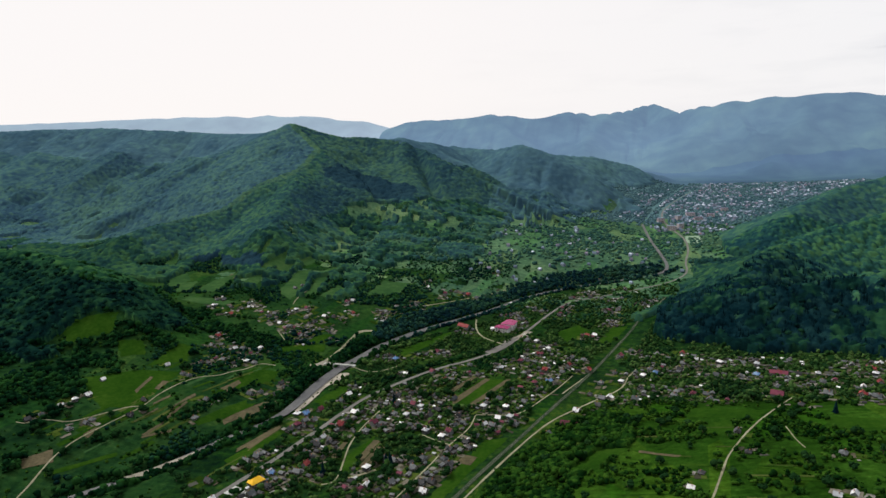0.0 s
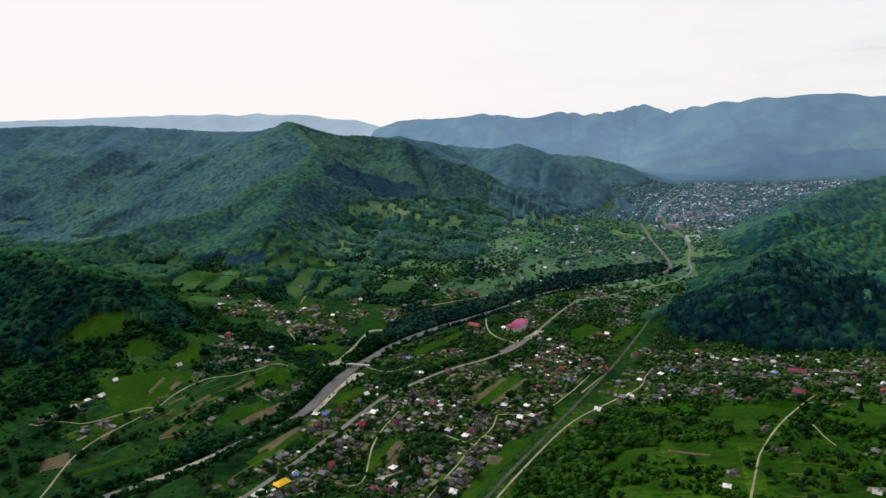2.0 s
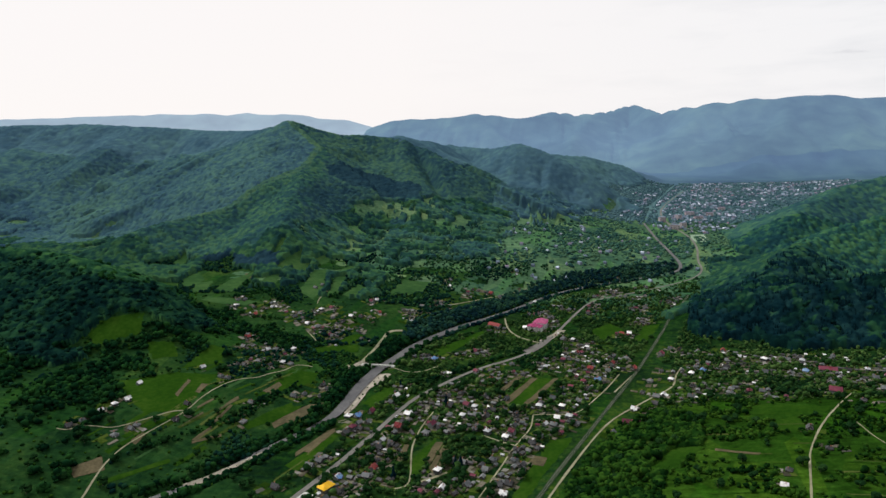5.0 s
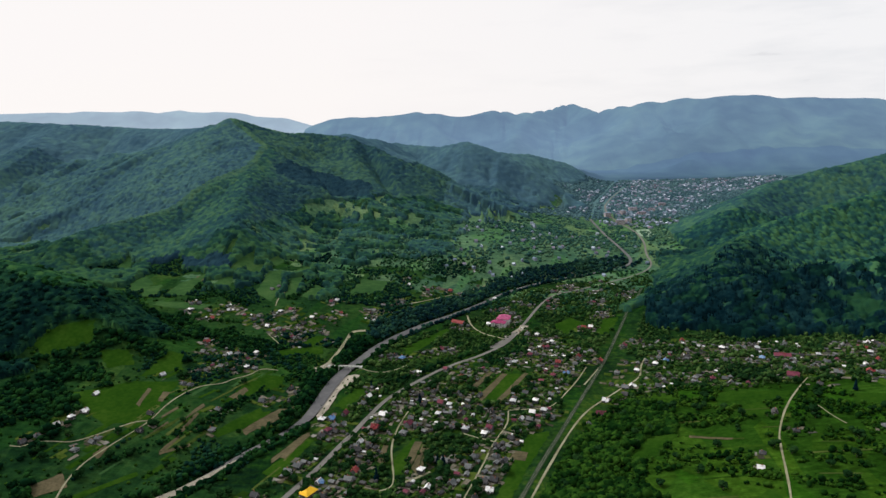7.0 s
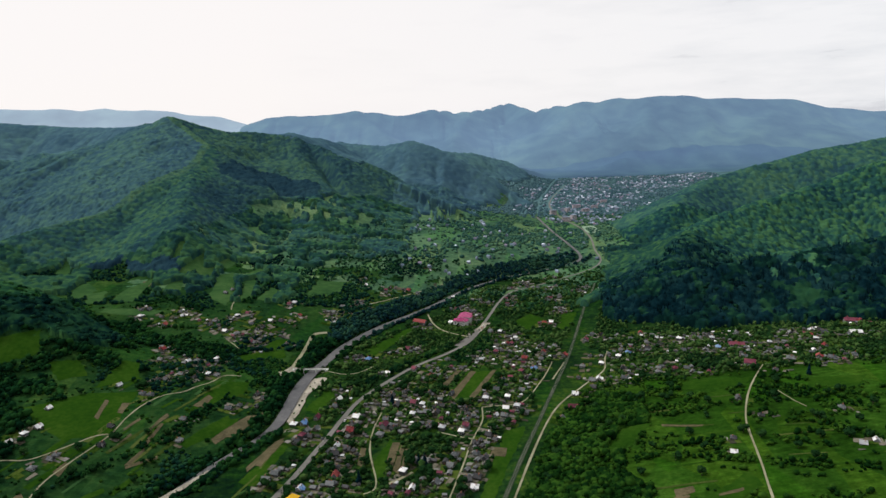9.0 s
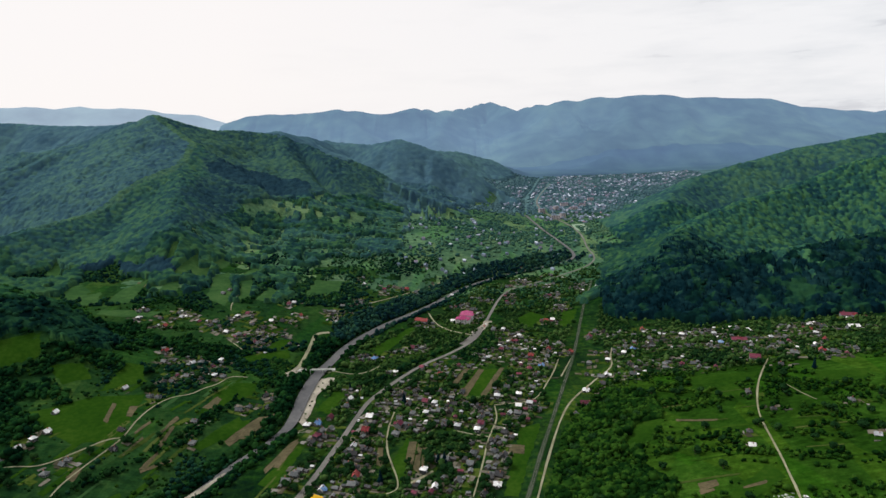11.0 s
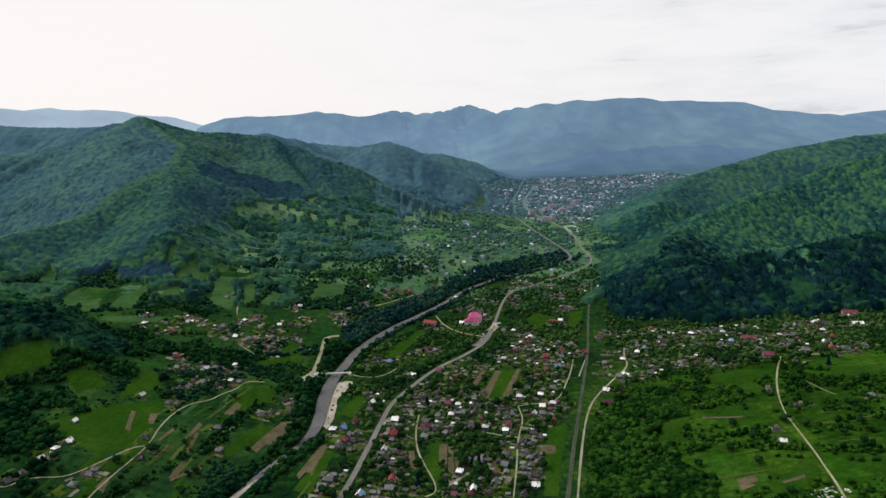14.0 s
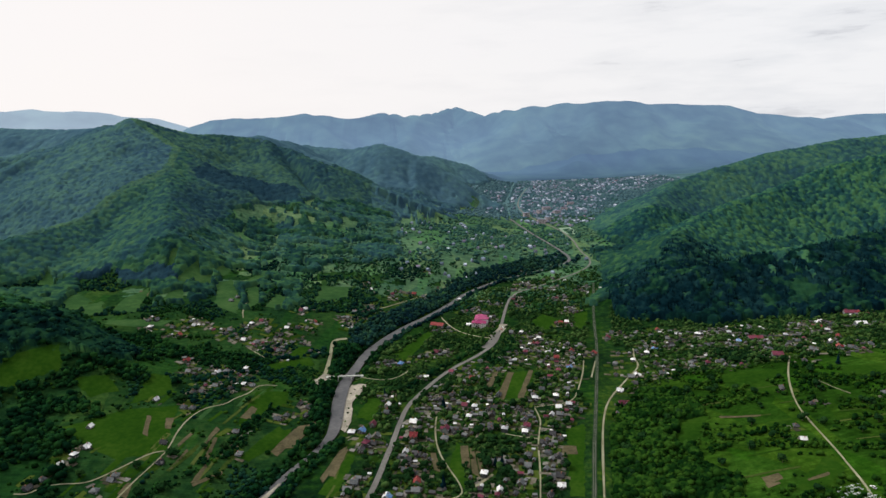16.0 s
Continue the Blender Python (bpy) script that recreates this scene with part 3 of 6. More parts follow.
# ---- river, roads, railway ----
RIVER_WIDTHS = [np.interp(q[1], [350, 480, 540, 565, 600, 650, 690, 730, 830, 880, 915, 1030, 1200], [8, 6.5, 6.5, 11, 12, 14, 13.5, 11.5, 12, 11, 8.5, 7.5, 6]) for q in resample(RIVER[1:-2], 20)]
tagged(ribbon("river", RIVER[1:-2], RIVER_WIDTHS, M_WATER, step=6, cols=3, level=river_level), "shallow grey river running between wooded banks", "river", kind="structure")
tagged(ribbon("gravel_shoal", [(-386, 428), (-375, 447), (-367, 459), (-358, 476), (-349, 494)], [15, 7, 7, 4, 2], M_GRAVEL, step=4, cols=3, level=lambda y: river_level(y) + 0.22), "pale gravel shoal along the shallow river", "gravel", kind="structure")
ROAD = [(-330, 300), (-294, 413), (-275, 470), (-262, 524), (-250, 575), (-241, 611), (-222, 645), (-186, 700), (-140, 744), (-112, 788), (-92, 860), (-62, 960), (-40, 1000), (0, 1027), (60, 1070), (125, 1130), (153, 1189), (157, 1271), (178, 1378), (184, 1502), (160, 1652), (160, 1835), (200, 2010), (300, 2300)]
tagged(ribbon("road", ROAD, [4.8, 4.8, 4.6, 3.4, 3.4, 4.5, 5.0, 3.0, 2.0], M_ASPHALT, 0.4), "grey asphalt main road winding through the village", "road", kind="structure")
RAIL = [(-160, 300), (-112, 428), (-89, 494), (-66, 555), (-38, 630), (-2, 727), (39, 858), (80, 971), (100, 1030)]
tagged(ribbon("railway", RAIL, 3.8, M_BALLAST, 0.5), "straight dark ballasted railway track bed", "railway", kind="structure")

# ---- foliage ----
def unit_ico(sub):
    bm = bmesh.new()
    bmesh.ops.create_icosphere(bm, subdivisions=sub, radius=1.0)
    v = np.array([q.co[:] for q in bm.verts])
    f = np.array([[q.index for q in face.verts] for face in bm.faces])
    bm.free()
    return v, f


ICO1, ICO2 = unit_ico(1), unit_ico(2)
RNG = np.random.default_rng(7)


def crown(kind, rng):
    """One crown of about unit size, base at z = 0: lumpy clumps, with loose sprays of leaves for the near ones."""
    V, Fc, n = [], [], 0

    def put(v, f):
        nonlocal n
        V.append(v)
        Fc.append(f + n)
        n += len(v)

    if kind == "conifer":
        for k in range(3):
            m = 7
            a = np.arange(m) * 2 * np.pi / m + rng.random()
            r = (0.36 - 0.09 * k) * (0.75 + 0.5 * rng.random(m))
            ring = np.stack([r * np.cos(a), r * np.sin(a), np.full(m, 0.12 + 0.42 * k) - 0.1 * rng.random(m)], -1)
            tip = np.array([[0, 0, 0.85 + 0.45 * k]])
            f = np.array([[i, (i + 1) % m, m] for i in range(m)])
            put(np.vstack([ring, tip]), f)
    else:
        lumps = {"far": 1, "fine": 1, "mid": 2, "near": 5}[kind]
        for k in range(lumps):
            v, f = ICO1 if kind != "near" else ICO2
            if kind != "near":                              # a closed canopy needs no underside
                f = f[v[f].mean(1)[:, 2] > -0.7]
            v = v * (0.8 + 0.45 * rng.random((len(v), 1)))
            if lumps == 1:
                s, c = np.array([0.62, 0.62, 0.46]), np.array([0, 0, 0.36])
            else:
                a = rng.random() * 6.28
                q = 0.30 if lumps == 2 else 0.34
                s = np.array([1, 1, 0.85]) * (0.42 if lumps == 2 else 0.34) * (0.8 + 0.4 * rng.random())
                c = np.array([q * np.cos(a), q * np.sin(a), 0.32 + 0.5 * rng.random()])
            put(v * s + c, f)
        if kind != "far":
            m = {"fine": 5, "mid": 10, "near": 40}[kind]
            d = rng.normal(size=(m, 3))
            d /= np.linalg.norm(d, axis=1)[:, None]
            c = d * np.array([0.52, 0.52, 0.48]) * (0.85 + 0.35 * rng.random((m, 1))) + [0, 0, 0.5]
            c[:, 2] = np.maximum(c[:, 2], 0.05)
            tri = rng.normal(size=(m, 3, 3)) * (0.10 if kind == "near" else 0.13)
            put((c[:, None] + tri).reshape(-1, 3), np.arange(3 * m).reshape(-1, 3))
    return np.vstack(V), np.vstack(Fc)


CROWNS = {k: [crown(k, RNG) for _ in range(8)] for k in ("far", "fine", "mid", "near", "conifer")}


def grove(name, pts, size, kind, mat, label, tall=1.0, sink=0.12, category="trees"):
    """Many crowns joined into one mesh. pts: x, y; size: metres across."""
    pts = np.asarray(pts, float)
    size = np.broadcast_to(size, len(pts)) * RNG.uniform(0.72, 1.25, len(pts))
    z = ground(pts[:, 0], pts[:, 1])
    pick = RNG.integers(0, 8, len(pts))
    turn = RNG.random(len(pts)) * 6.283
    Vs, Fs, Ts, n = [], [], [], 0
    for k in range(8):
        sel = np.where(pick == k)[0]
        if not len(sel):
            continue
        v, f = CROWNS[kind][k]
        c, s, w = np.cos(turn[sel])[:, None], np.sin(turn[sel])[:, None], size[sel][:, None]
        X = (v[:, 0] * c - v[:, 1] * s) * w + pts[sel, :1]
        Y = (v[:, 0] * s + v[:, 1] * c) * w + pts[sel, 1:]
        Z = (v[:, 2] * tall - sink) * w * (0.85 + 0.4 * RNG.random((len(sel), 1))) + z[sel][:, None]
        Vs.append(np.stack([X, Y, Z], -1).reshape(-1, 3))
        Fs.append((f[None] + (np.arange(len(sel)) * len(v))[:, None, None] + n).reshape(-1, 3))
        Ts.append(np.repeat(RNG.random(len(sel)), len(v)))
        n += len(sel) * len(v)
    ob = new(name, mesh_from(name, np.vstack(Vs), np.vstack(Fs), mat, kind in ("far", "fine", "mid")))
    toned(ob.data, np.concatenate(Ts))
    return tagged(ob, label, category, kind="stuff")


def scatter(x0, x1, y0, y1, step, keep):
    """Jittered grid of places for which keep(x, y) gives a chance."""
    gx, gy = np.meshgrid(np.arange(x0, x1, step), np.arange(y0, y1, step))
    p = np.stack([gx.ravel(), gy.ravel()], -1) + (RNG.random((gx.size, 2)) - 0.5) * step * 0.95
    return p[RNG.random(len(p)) < keep(p[:, 0], p[:, 1])]


def rel_height(x, y):
    return ground(x, y) - floor_level(x, y)


def sm(v, a, b):
    t = np.clip((v - a) / (b - a), 0, 1)
    return t * t * (3 - 2 * t)


EAST_FRONT = [(62, 850), (100, 940), (217, 1005), (330, 1050), (320, 960), (300, 858), (330, 800), (262, 755), (170, 775)]
EAST_FOOT = [(255, 735), (330, 860), (400, 915), (518, 950), (760, 960), (800, 740)]


def within(x, y, poly):
    odd = np.zeros(np.shape(x), bool)
    for (ax, ay), (bx, by) in zip(poly, poly[1:] + poly[:1]):
        odd ^= ((ay > y) != (by > y)) & (x < (bx - ax) * (y - ay) / (by - ay + 1e-9) + ax)
    return odd


SLOPE_MEADOWS = [
    [(-559, 979), (-543, 1058), (-528, 1009), (-545, 965)],
    [(-614, 872), (-616, 933), (-591, 975), (-588, 932), (-581, 873)],
    [(-489, 906), (-504, 1004), (-487, 1024), (-456, 931), (-454, 873)],
    [(-440, 896), (-461, 985), (-443, 999), (-428, 912)],
    [(-763, 1006), (-768, 1051), (-752, 1034), (-731, 981)],
    [(-356, 935), (-348, 1006), (-304, 1010), (-308, 956)],
    [(-694, 923), (-690, 964), (-655, 922), (-661, 870)],
    [(-560, 909), (-561, 946), (-541, 960), (-533, 909)],
    [(-536, 972), (-533, 1003), (-516, 1034), (-511, 985)],
    [(-580, 1006), (-582, 1059), (-572, 1065), (-568, 1010)],
    [(-602, 820), (-606, 845), (-527, 846), (-535, 826)],
    [(-520, 1040), (-512, 1076), (-494, 1068), (-500, 1036)],
    [(-470, 1010), (-452, 1052), (-436, 1040), (-446, 1006)],
    [(-640, 858), (-660, 905), (-640, 922), (-622, 870)],
    [(-420, 905), (-412, 960), (-392, 950), (-398, 900)],
]
BOWL = [(-556, 860), (-590, 994), (-592, 1044), (-553, 1085), (-508, 1096), (-467, 1071), (-386, 1023), (-350, 880)]


def wood_east(x, y):
    r = rel_height(x, y) + 6 * (fbm(x / 60, y / 60, 51) - 0.5)
    foot = np.interp(x, [60, 120, 170, 262, 340, 450, 700], [852, 812, 786, 764, 756, 748, 742])
    return np.maximum(sm(r, 0.5, 4), (x > 60) * (y < 1000) * sm(y - foot, 0, 9)) * (x > np.interp(y, [800, 852, 1007, 1115, 1301, 1460, 1688, 1933], [88, 70, 101, 127, 164, 206, 274, 378]) + 12 * (fbm(x / 20, y / 20, 53) - 0.5))


# the open eastern slope below the peak, half grown over with hedges and thickets
OPEN_SLOPE = [(-580, 1105), (-560, 1229), (-550, 1345), (-471, 1405), (-401, 1465), (-315, 1530), (-215, 1530), (-215, 1120), (-363, 1080), (-455, 1085)]


def wood_west(x, y):
    r = rel_height(x, y)
    high = sm(r + 30 * (fbm(x / 120, y / 120, 61) - 0.5), 26, 48)
    patchy = 0.95 * sm(fbm(x / 42, y / 42, 63, 3) + 0.12 * sm(r, 4, 40), 0.37, 0.44) * sm(r, 2, 8)
    high = np.maximum(high, 0.95 * sm(-x, 660, 760) * (y > 900) * (fbm(x / 60, y / 60, 67, 3) > 0.36))
    high = np.where(within(x + 40 * (fbm(x / 25, y / 25, 68) - 0.5), y, BOWL), 0.95 * sm(fbm(x / 26, y / 26, 69, 3), 0.5, 0.55), high)
    edge = 70 * (fbm(x / 40, y / 40, 77) - 0.5)
    open_slope = within(x + edge, y + edge, OPEN_SLOPE)
    thick = 0.95 * sm(0.55 * fbm(x / 60, y / 15, 78, 3) + 0.45 * fbm(x / 16, y / 60, 79, 3), 0.47, 0.51)
    high, patchy = np.where(open_slope, thick, high), np.where(open_slope, thick, patchy)
    for poly in SLOPE_MEADOWS:
        high, patchy = np.where(within(x, y, poly), 0, high), np.where(within(x, y, poly), 0, patchy)
    return np.maximum(high, patchy) * (y > 888 + 20 * vnoise(x / 12, y / 12, 66))


WEST_WOOD = [(-1010, 815), (-850, 775), (-786, 752), (-702, 724), (-630, 726), (-590, 768), (-545, 757), (-520, 740), (-530, 690), (-561, 671), (-585, 689), (-622, 667), (-636, 640), (-652, 618), (-612, 592), (-622, 560), (-700, 585), (-1010, 640)]


def dark_wood(x, y):
    a, b = x + 40 * (fbm(x / 25, y / 25, 74) - 0.5), y + 40 * (fbm(x / 25, y / 25, 75) - 0.5)
    return within(a, b, WEST_WOOD)


def wood_near_west(x, y):
    """The dark wood on the low hill and the lighter wood over its crest."""
    top = sm(rel_height(x, y) + 22 * (fbm(x / 60, y / 60, 71) - 0.5), 20, 34) * (y > np.interp(x, [-1000, -700, -560, -500], [760, 715, 735, 745]))
    return np.maximum(1.0 * dark_wood(x, y), top) * (y <= 880)


WEST_FIELDS = [[(-461, 405), (-447, 523), (-436, 607), (-398, 672), (-380, 682), (-388, 588), (-400, 530), (-389, 489), (-393, 446)], [(-513, 441), (-506, 560), (-506, 625), (-462, 634), (-440, 598), (-452, 522), (-465, 420)]]


def strewn(x, y):
    """Clumps of trees over the terraces, thick on the upper slope."""
    c = sm(fbm(x / 30, y / 20, 73, 3), np.where(x < -560, 0.47, 0.50), np.where(x < -560, 0.53, 0.56)) * (x < -478 + 0.05 * (y - 480)) * (y < 800)
    for poly in WEST_FIELDS:
        c = c * ~within(x, y, poly)
    return c * ~dark_wood(x, y)


# the long spur that runs down from the peak: bright beech on its valley side, a painted sunlit rim along its crest
SPUR_LINE = [(-820, 1687), (-699, 1560), (-681, 1420), (-742, 1340), (-780, 1230), (-815, 1120), (-880, 1040), (-960, 970)]
SPUR = SPUR_LINE + [(-900, 900), (-700, 960), (-545, 960), (-575, 1100), (-610, 1250), (-640, 1420), (-670, 1560)]


def on_spur(x, y):
    a, b = wander(x, y)
    rough = 1 - np.exp(-seg_dist(a, b, SPUR_LINE)[0] / 60)
    return within(a + 110 * rough * (fbm(x / 32, y / 32, 57) - 0.5), b + 110 * rough * (fbm(x / 32, y / 32, 58) - 0.5), SPUR)


def on_crest(x, y):
    a, b = wander(x, y)
    d = np.minimum(seg_dist(a, b, SPUR_LINE[:6])[0], seg_dist(a, b, [(-1061, 1900), (-820, 1687), (-690, 1735), (-551, 1790)])[0])
    return d < 9 * (0.4 + 1.2 * vnoise(x / 30, y / 30, 59))


def billow(x, y, cell, seed):
    """Rounded crowns side by side: their height in 0..1, and a random number for each crown."""
    best, pick = np.zeros(np.shape(x)), np.zeros(np.shape(x))
    i, j = np.floor(x / cell), np.floor(y / cell)

    def chance(a, b, k):
        h = ((a.astype(np.int64) * 374761393 + b.astype(np.int64) * 668265263 + (seed * 31 + k) * 974711) & 0x7FFFFFFF)
        h = ((h ^ (h >> 13)) * 1274126177) & 0x7FFFFFFF
        return ((h ^ (h >> 16)) & 0xFFFF) / 65535.0

    for di in (-1, 0, 1):
        for dj in (-1, 0, 1):
            a, b = i + di, j + dj
            r = cell * (0.5 + 0.42 * chance(a, b, 3))
            d = np.hypot(x - (a + 0.1 + 0.8 * chance(a, b, 1)) * cell, y - (b + 0.1 + 0.8 * chance(a, b, 2)) * cell) / r
            h = (0.5 + 0.5 * chance(a, b, 4)) * np.sqrt(np.clip(1 - d * d, 0, 1))
            higher = h > best
            best, pick = np.where(higher, h, best), np.where(higher, chance(a, b, 5), pick)
    return best, pick


def canopy(name, x0, x1, y0, y1, step, wood, tall, mats, label, seed, cell=9.0, choose=None):
    """A closed canopy: crowns side by side that fall steeply to the ground at the wood's edge; choose(x, y) picks the material."""
    rng = np.random.default_rng(seed)
    gx, gy = np.meshgrid(np.arange(x0, x1, step), np.arange(y0, y1, step))
    gx = gx + (np.arange(gx.shape[0]) % 2)[:, None] * step / 2
    gx, gy = gx + rng.uniform(-0.25, 0.25, gx.shape) * step, gy + rng.uniform(-0.25, 0.25, gy.shape) * step
    full = wood(gx, gy) > 0.15 + 0.3 * vnoise(gx / 7, gy / 7, seed)
    lump, pick = billow(gx, gy, cell, seed)
    rise = tall * (0.42 + 0.85 * lump + 0.12 * rng.random(gx.shape))
    full[0] = False                                 # the front edge comes down to the ground
    gz = ground(gx, gy) + np.where(full, rise, -1.5)
    r, c = gx.shape
    idx = np.arange(r * c).reshape(r, c)
    f = np.stack([idx[:-1, :-1], idx[:-1, 1:], idx[1:, 1:], idx[1:, :-1]], -1).reshape(-1, 4)
    f = f[full.ravel()[f].any(1)]
    used, f = np.unique(f, return_inverse=True)
    f = f.reshape(-1, 4)
    v = np.stack([gx, gy, gz], -1).reshape(-1, 3)[used]
    me = mesh_from(name, v, f, mats[0], True)
    toned(me, pick.ravel()[used])
    if choose is not None:
        for m in mats[1:]:
            me.materials.append(m)
        me.polygons.foreach_set("material_index", choose(v[f[:, 0], 0], v[f[:, 0], 1]).astype(np.int32))
    tagged(new(name, me), label, "trees", kind="stuff")


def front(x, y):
    """The steep dark front of the eastern hill: spruce takes over, and darker foliage carries the slope's shade."""
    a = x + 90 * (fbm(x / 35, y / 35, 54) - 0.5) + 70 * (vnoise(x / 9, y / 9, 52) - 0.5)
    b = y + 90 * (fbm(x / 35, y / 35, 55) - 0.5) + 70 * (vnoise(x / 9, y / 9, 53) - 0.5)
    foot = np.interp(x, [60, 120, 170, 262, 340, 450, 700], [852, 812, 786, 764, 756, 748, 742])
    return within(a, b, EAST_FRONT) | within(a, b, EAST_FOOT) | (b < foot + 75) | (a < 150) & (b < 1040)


# first a spruce stand; the second strip paints the shade along the wood's edge
SPRUCE_AND_SHADE = [
    [(-640, 1460), (-622, 1545), (-537, 1535), (-430, 1505), (-425, 1450), (-480, 1412), (-560, 1405), (-615, 1425)],
    [(-719, 1023), (-705, 1038), (-637, 1012), (-578, 1012), (-560, 1018), (-558, 985), (-631, 988), (-701, 1004)],
]


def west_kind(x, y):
    """Beech on the spur, sunlit rims painted on the crests, spruce and a painted shade band, a greener belt below,
    slopes tinted blue for haze above.
    """
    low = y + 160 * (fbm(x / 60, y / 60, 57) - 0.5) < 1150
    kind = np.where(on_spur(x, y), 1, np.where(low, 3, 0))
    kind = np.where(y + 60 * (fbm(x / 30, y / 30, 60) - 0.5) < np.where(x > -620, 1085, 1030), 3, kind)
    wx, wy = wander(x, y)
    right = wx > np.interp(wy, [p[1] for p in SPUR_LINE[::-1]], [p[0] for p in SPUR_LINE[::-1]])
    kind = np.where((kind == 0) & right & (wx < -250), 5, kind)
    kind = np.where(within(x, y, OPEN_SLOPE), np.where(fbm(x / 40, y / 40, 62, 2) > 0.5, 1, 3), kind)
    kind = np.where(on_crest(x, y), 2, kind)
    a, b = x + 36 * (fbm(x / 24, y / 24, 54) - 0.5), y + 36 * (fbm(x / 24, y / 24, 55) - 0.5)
    for poly in SPRUCE_AND_SHADE:
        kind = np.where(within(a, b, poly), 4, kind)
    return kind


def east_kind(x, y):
    """Spruce and broadleaf darkened for the slope's shade at the foot, mixing upwards with the bright beech of the
    hill.
    """
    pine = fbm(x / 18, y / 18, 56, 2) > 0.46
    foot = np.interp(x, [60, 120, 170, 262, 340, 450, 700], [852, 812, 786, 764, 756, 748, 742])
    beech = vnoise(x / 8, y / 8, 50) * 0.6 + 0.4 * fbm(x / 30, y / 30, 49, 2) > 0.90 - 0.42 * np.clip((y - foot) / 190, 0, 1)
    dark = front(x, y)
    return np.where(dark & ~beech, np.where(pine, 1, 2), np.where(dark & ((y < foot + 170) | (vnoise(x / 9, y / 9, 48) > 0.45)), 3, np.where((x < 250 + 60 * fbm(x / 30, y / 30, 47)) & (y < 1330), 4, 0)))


WEST_MATS = [M_FOREST_WEST, M_SPUR, M_SUNLIT_CREST, M_FOREST_MID, M_CONIFER_FAR, M_FLANK]
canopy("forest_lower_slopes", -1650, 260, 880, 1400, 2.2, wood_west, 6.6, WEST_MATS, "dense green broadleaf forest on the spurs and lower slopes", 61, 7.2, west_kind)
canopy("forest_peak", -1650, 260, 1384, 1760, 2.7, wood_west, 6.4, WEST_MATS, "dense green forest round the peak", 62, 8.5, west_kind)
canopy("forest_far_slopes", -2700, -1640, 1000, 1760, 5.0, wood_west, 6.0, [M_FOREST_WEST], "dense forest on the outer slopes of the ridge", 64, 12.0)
canopy("forest_back_ridge", -2500, 320, 1750, 2500, 5.0, wood_west, 6.0, [M_RIDGE], "dense green forest on the far ridge, tinted blue for haze", 65, 14.0)
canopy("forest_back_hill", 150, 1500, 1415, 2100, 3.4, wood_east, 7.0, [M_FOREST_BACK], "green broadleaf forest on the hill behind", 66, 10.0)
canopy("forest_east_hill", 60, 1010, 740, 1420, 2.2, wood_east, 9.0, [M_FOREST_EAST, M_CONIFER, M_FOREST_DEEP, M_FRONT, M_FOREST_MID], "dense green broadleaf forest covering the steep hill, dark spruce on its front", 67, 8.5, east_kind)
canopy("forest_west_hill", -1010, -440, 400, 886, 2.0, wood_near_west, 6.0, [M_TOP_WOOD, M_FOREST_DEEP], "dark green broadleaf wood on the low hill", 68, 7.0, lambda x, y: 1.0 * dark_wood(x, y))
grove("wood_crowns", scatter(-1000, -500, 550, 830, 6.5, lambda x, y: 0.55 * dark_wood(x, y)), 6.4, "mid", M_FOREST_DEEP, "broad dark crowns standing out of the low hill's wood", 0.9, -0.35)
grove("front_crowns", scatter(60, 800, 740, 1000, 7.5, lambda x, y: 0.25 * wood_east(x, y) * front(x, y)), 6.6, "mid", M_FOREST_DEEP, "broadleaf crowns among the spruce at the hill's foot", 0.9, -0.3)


# ---- conifer stands ----
def stand_of(poly, step, size, label, chance, warp=45):
    lo, hi = np.min(poly, 0), np.max(poly, 0)

    def keep(x, y):
        a, b = x + 2 * warp * (fbm(x / 28, y / 28, 54) - 0.5), y + 2 * warp * (fbm(x / 28, y / 28, 55) - 0.5)
        return within(a, b, poly) * chance * sm(rel_height(x, y), 0.5, 4) * (fbm(x / 18, y / 18, 56, 2) > 0.44) * (wood_east(x, y) > 0.3)

    grove("conifer_stand", scatter(lo[0], hi[0], lo[1], hi[1], step, keep), size, "conifer", M_CONIFER, label, 1.0, -0.2)


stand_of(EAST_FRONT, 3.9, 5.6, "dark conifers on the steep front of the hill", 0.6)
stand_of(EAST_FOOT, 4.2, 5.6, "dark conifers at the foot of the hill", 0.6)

# ---- tracks and fields ----
TRACKS, PLOTS = [], []
M_PITCH = material("sports_turf", [(0.16, 0.24, 0.17), (0.22, 0.30, 0.22)], 0.95, 0.02, 0.2, 0.05)


def track(line, width=3.4, label="pale dirt lane between the fields", mat=None):
    TRACKS.append(line)
    tagged(ribbon("dirt_track", line, width * 0.66, mat or M_DIRT, 0.35, 4, 3, ragged=0.3, seed=len(TRACKS)), label, "dirt track", kind="structure")


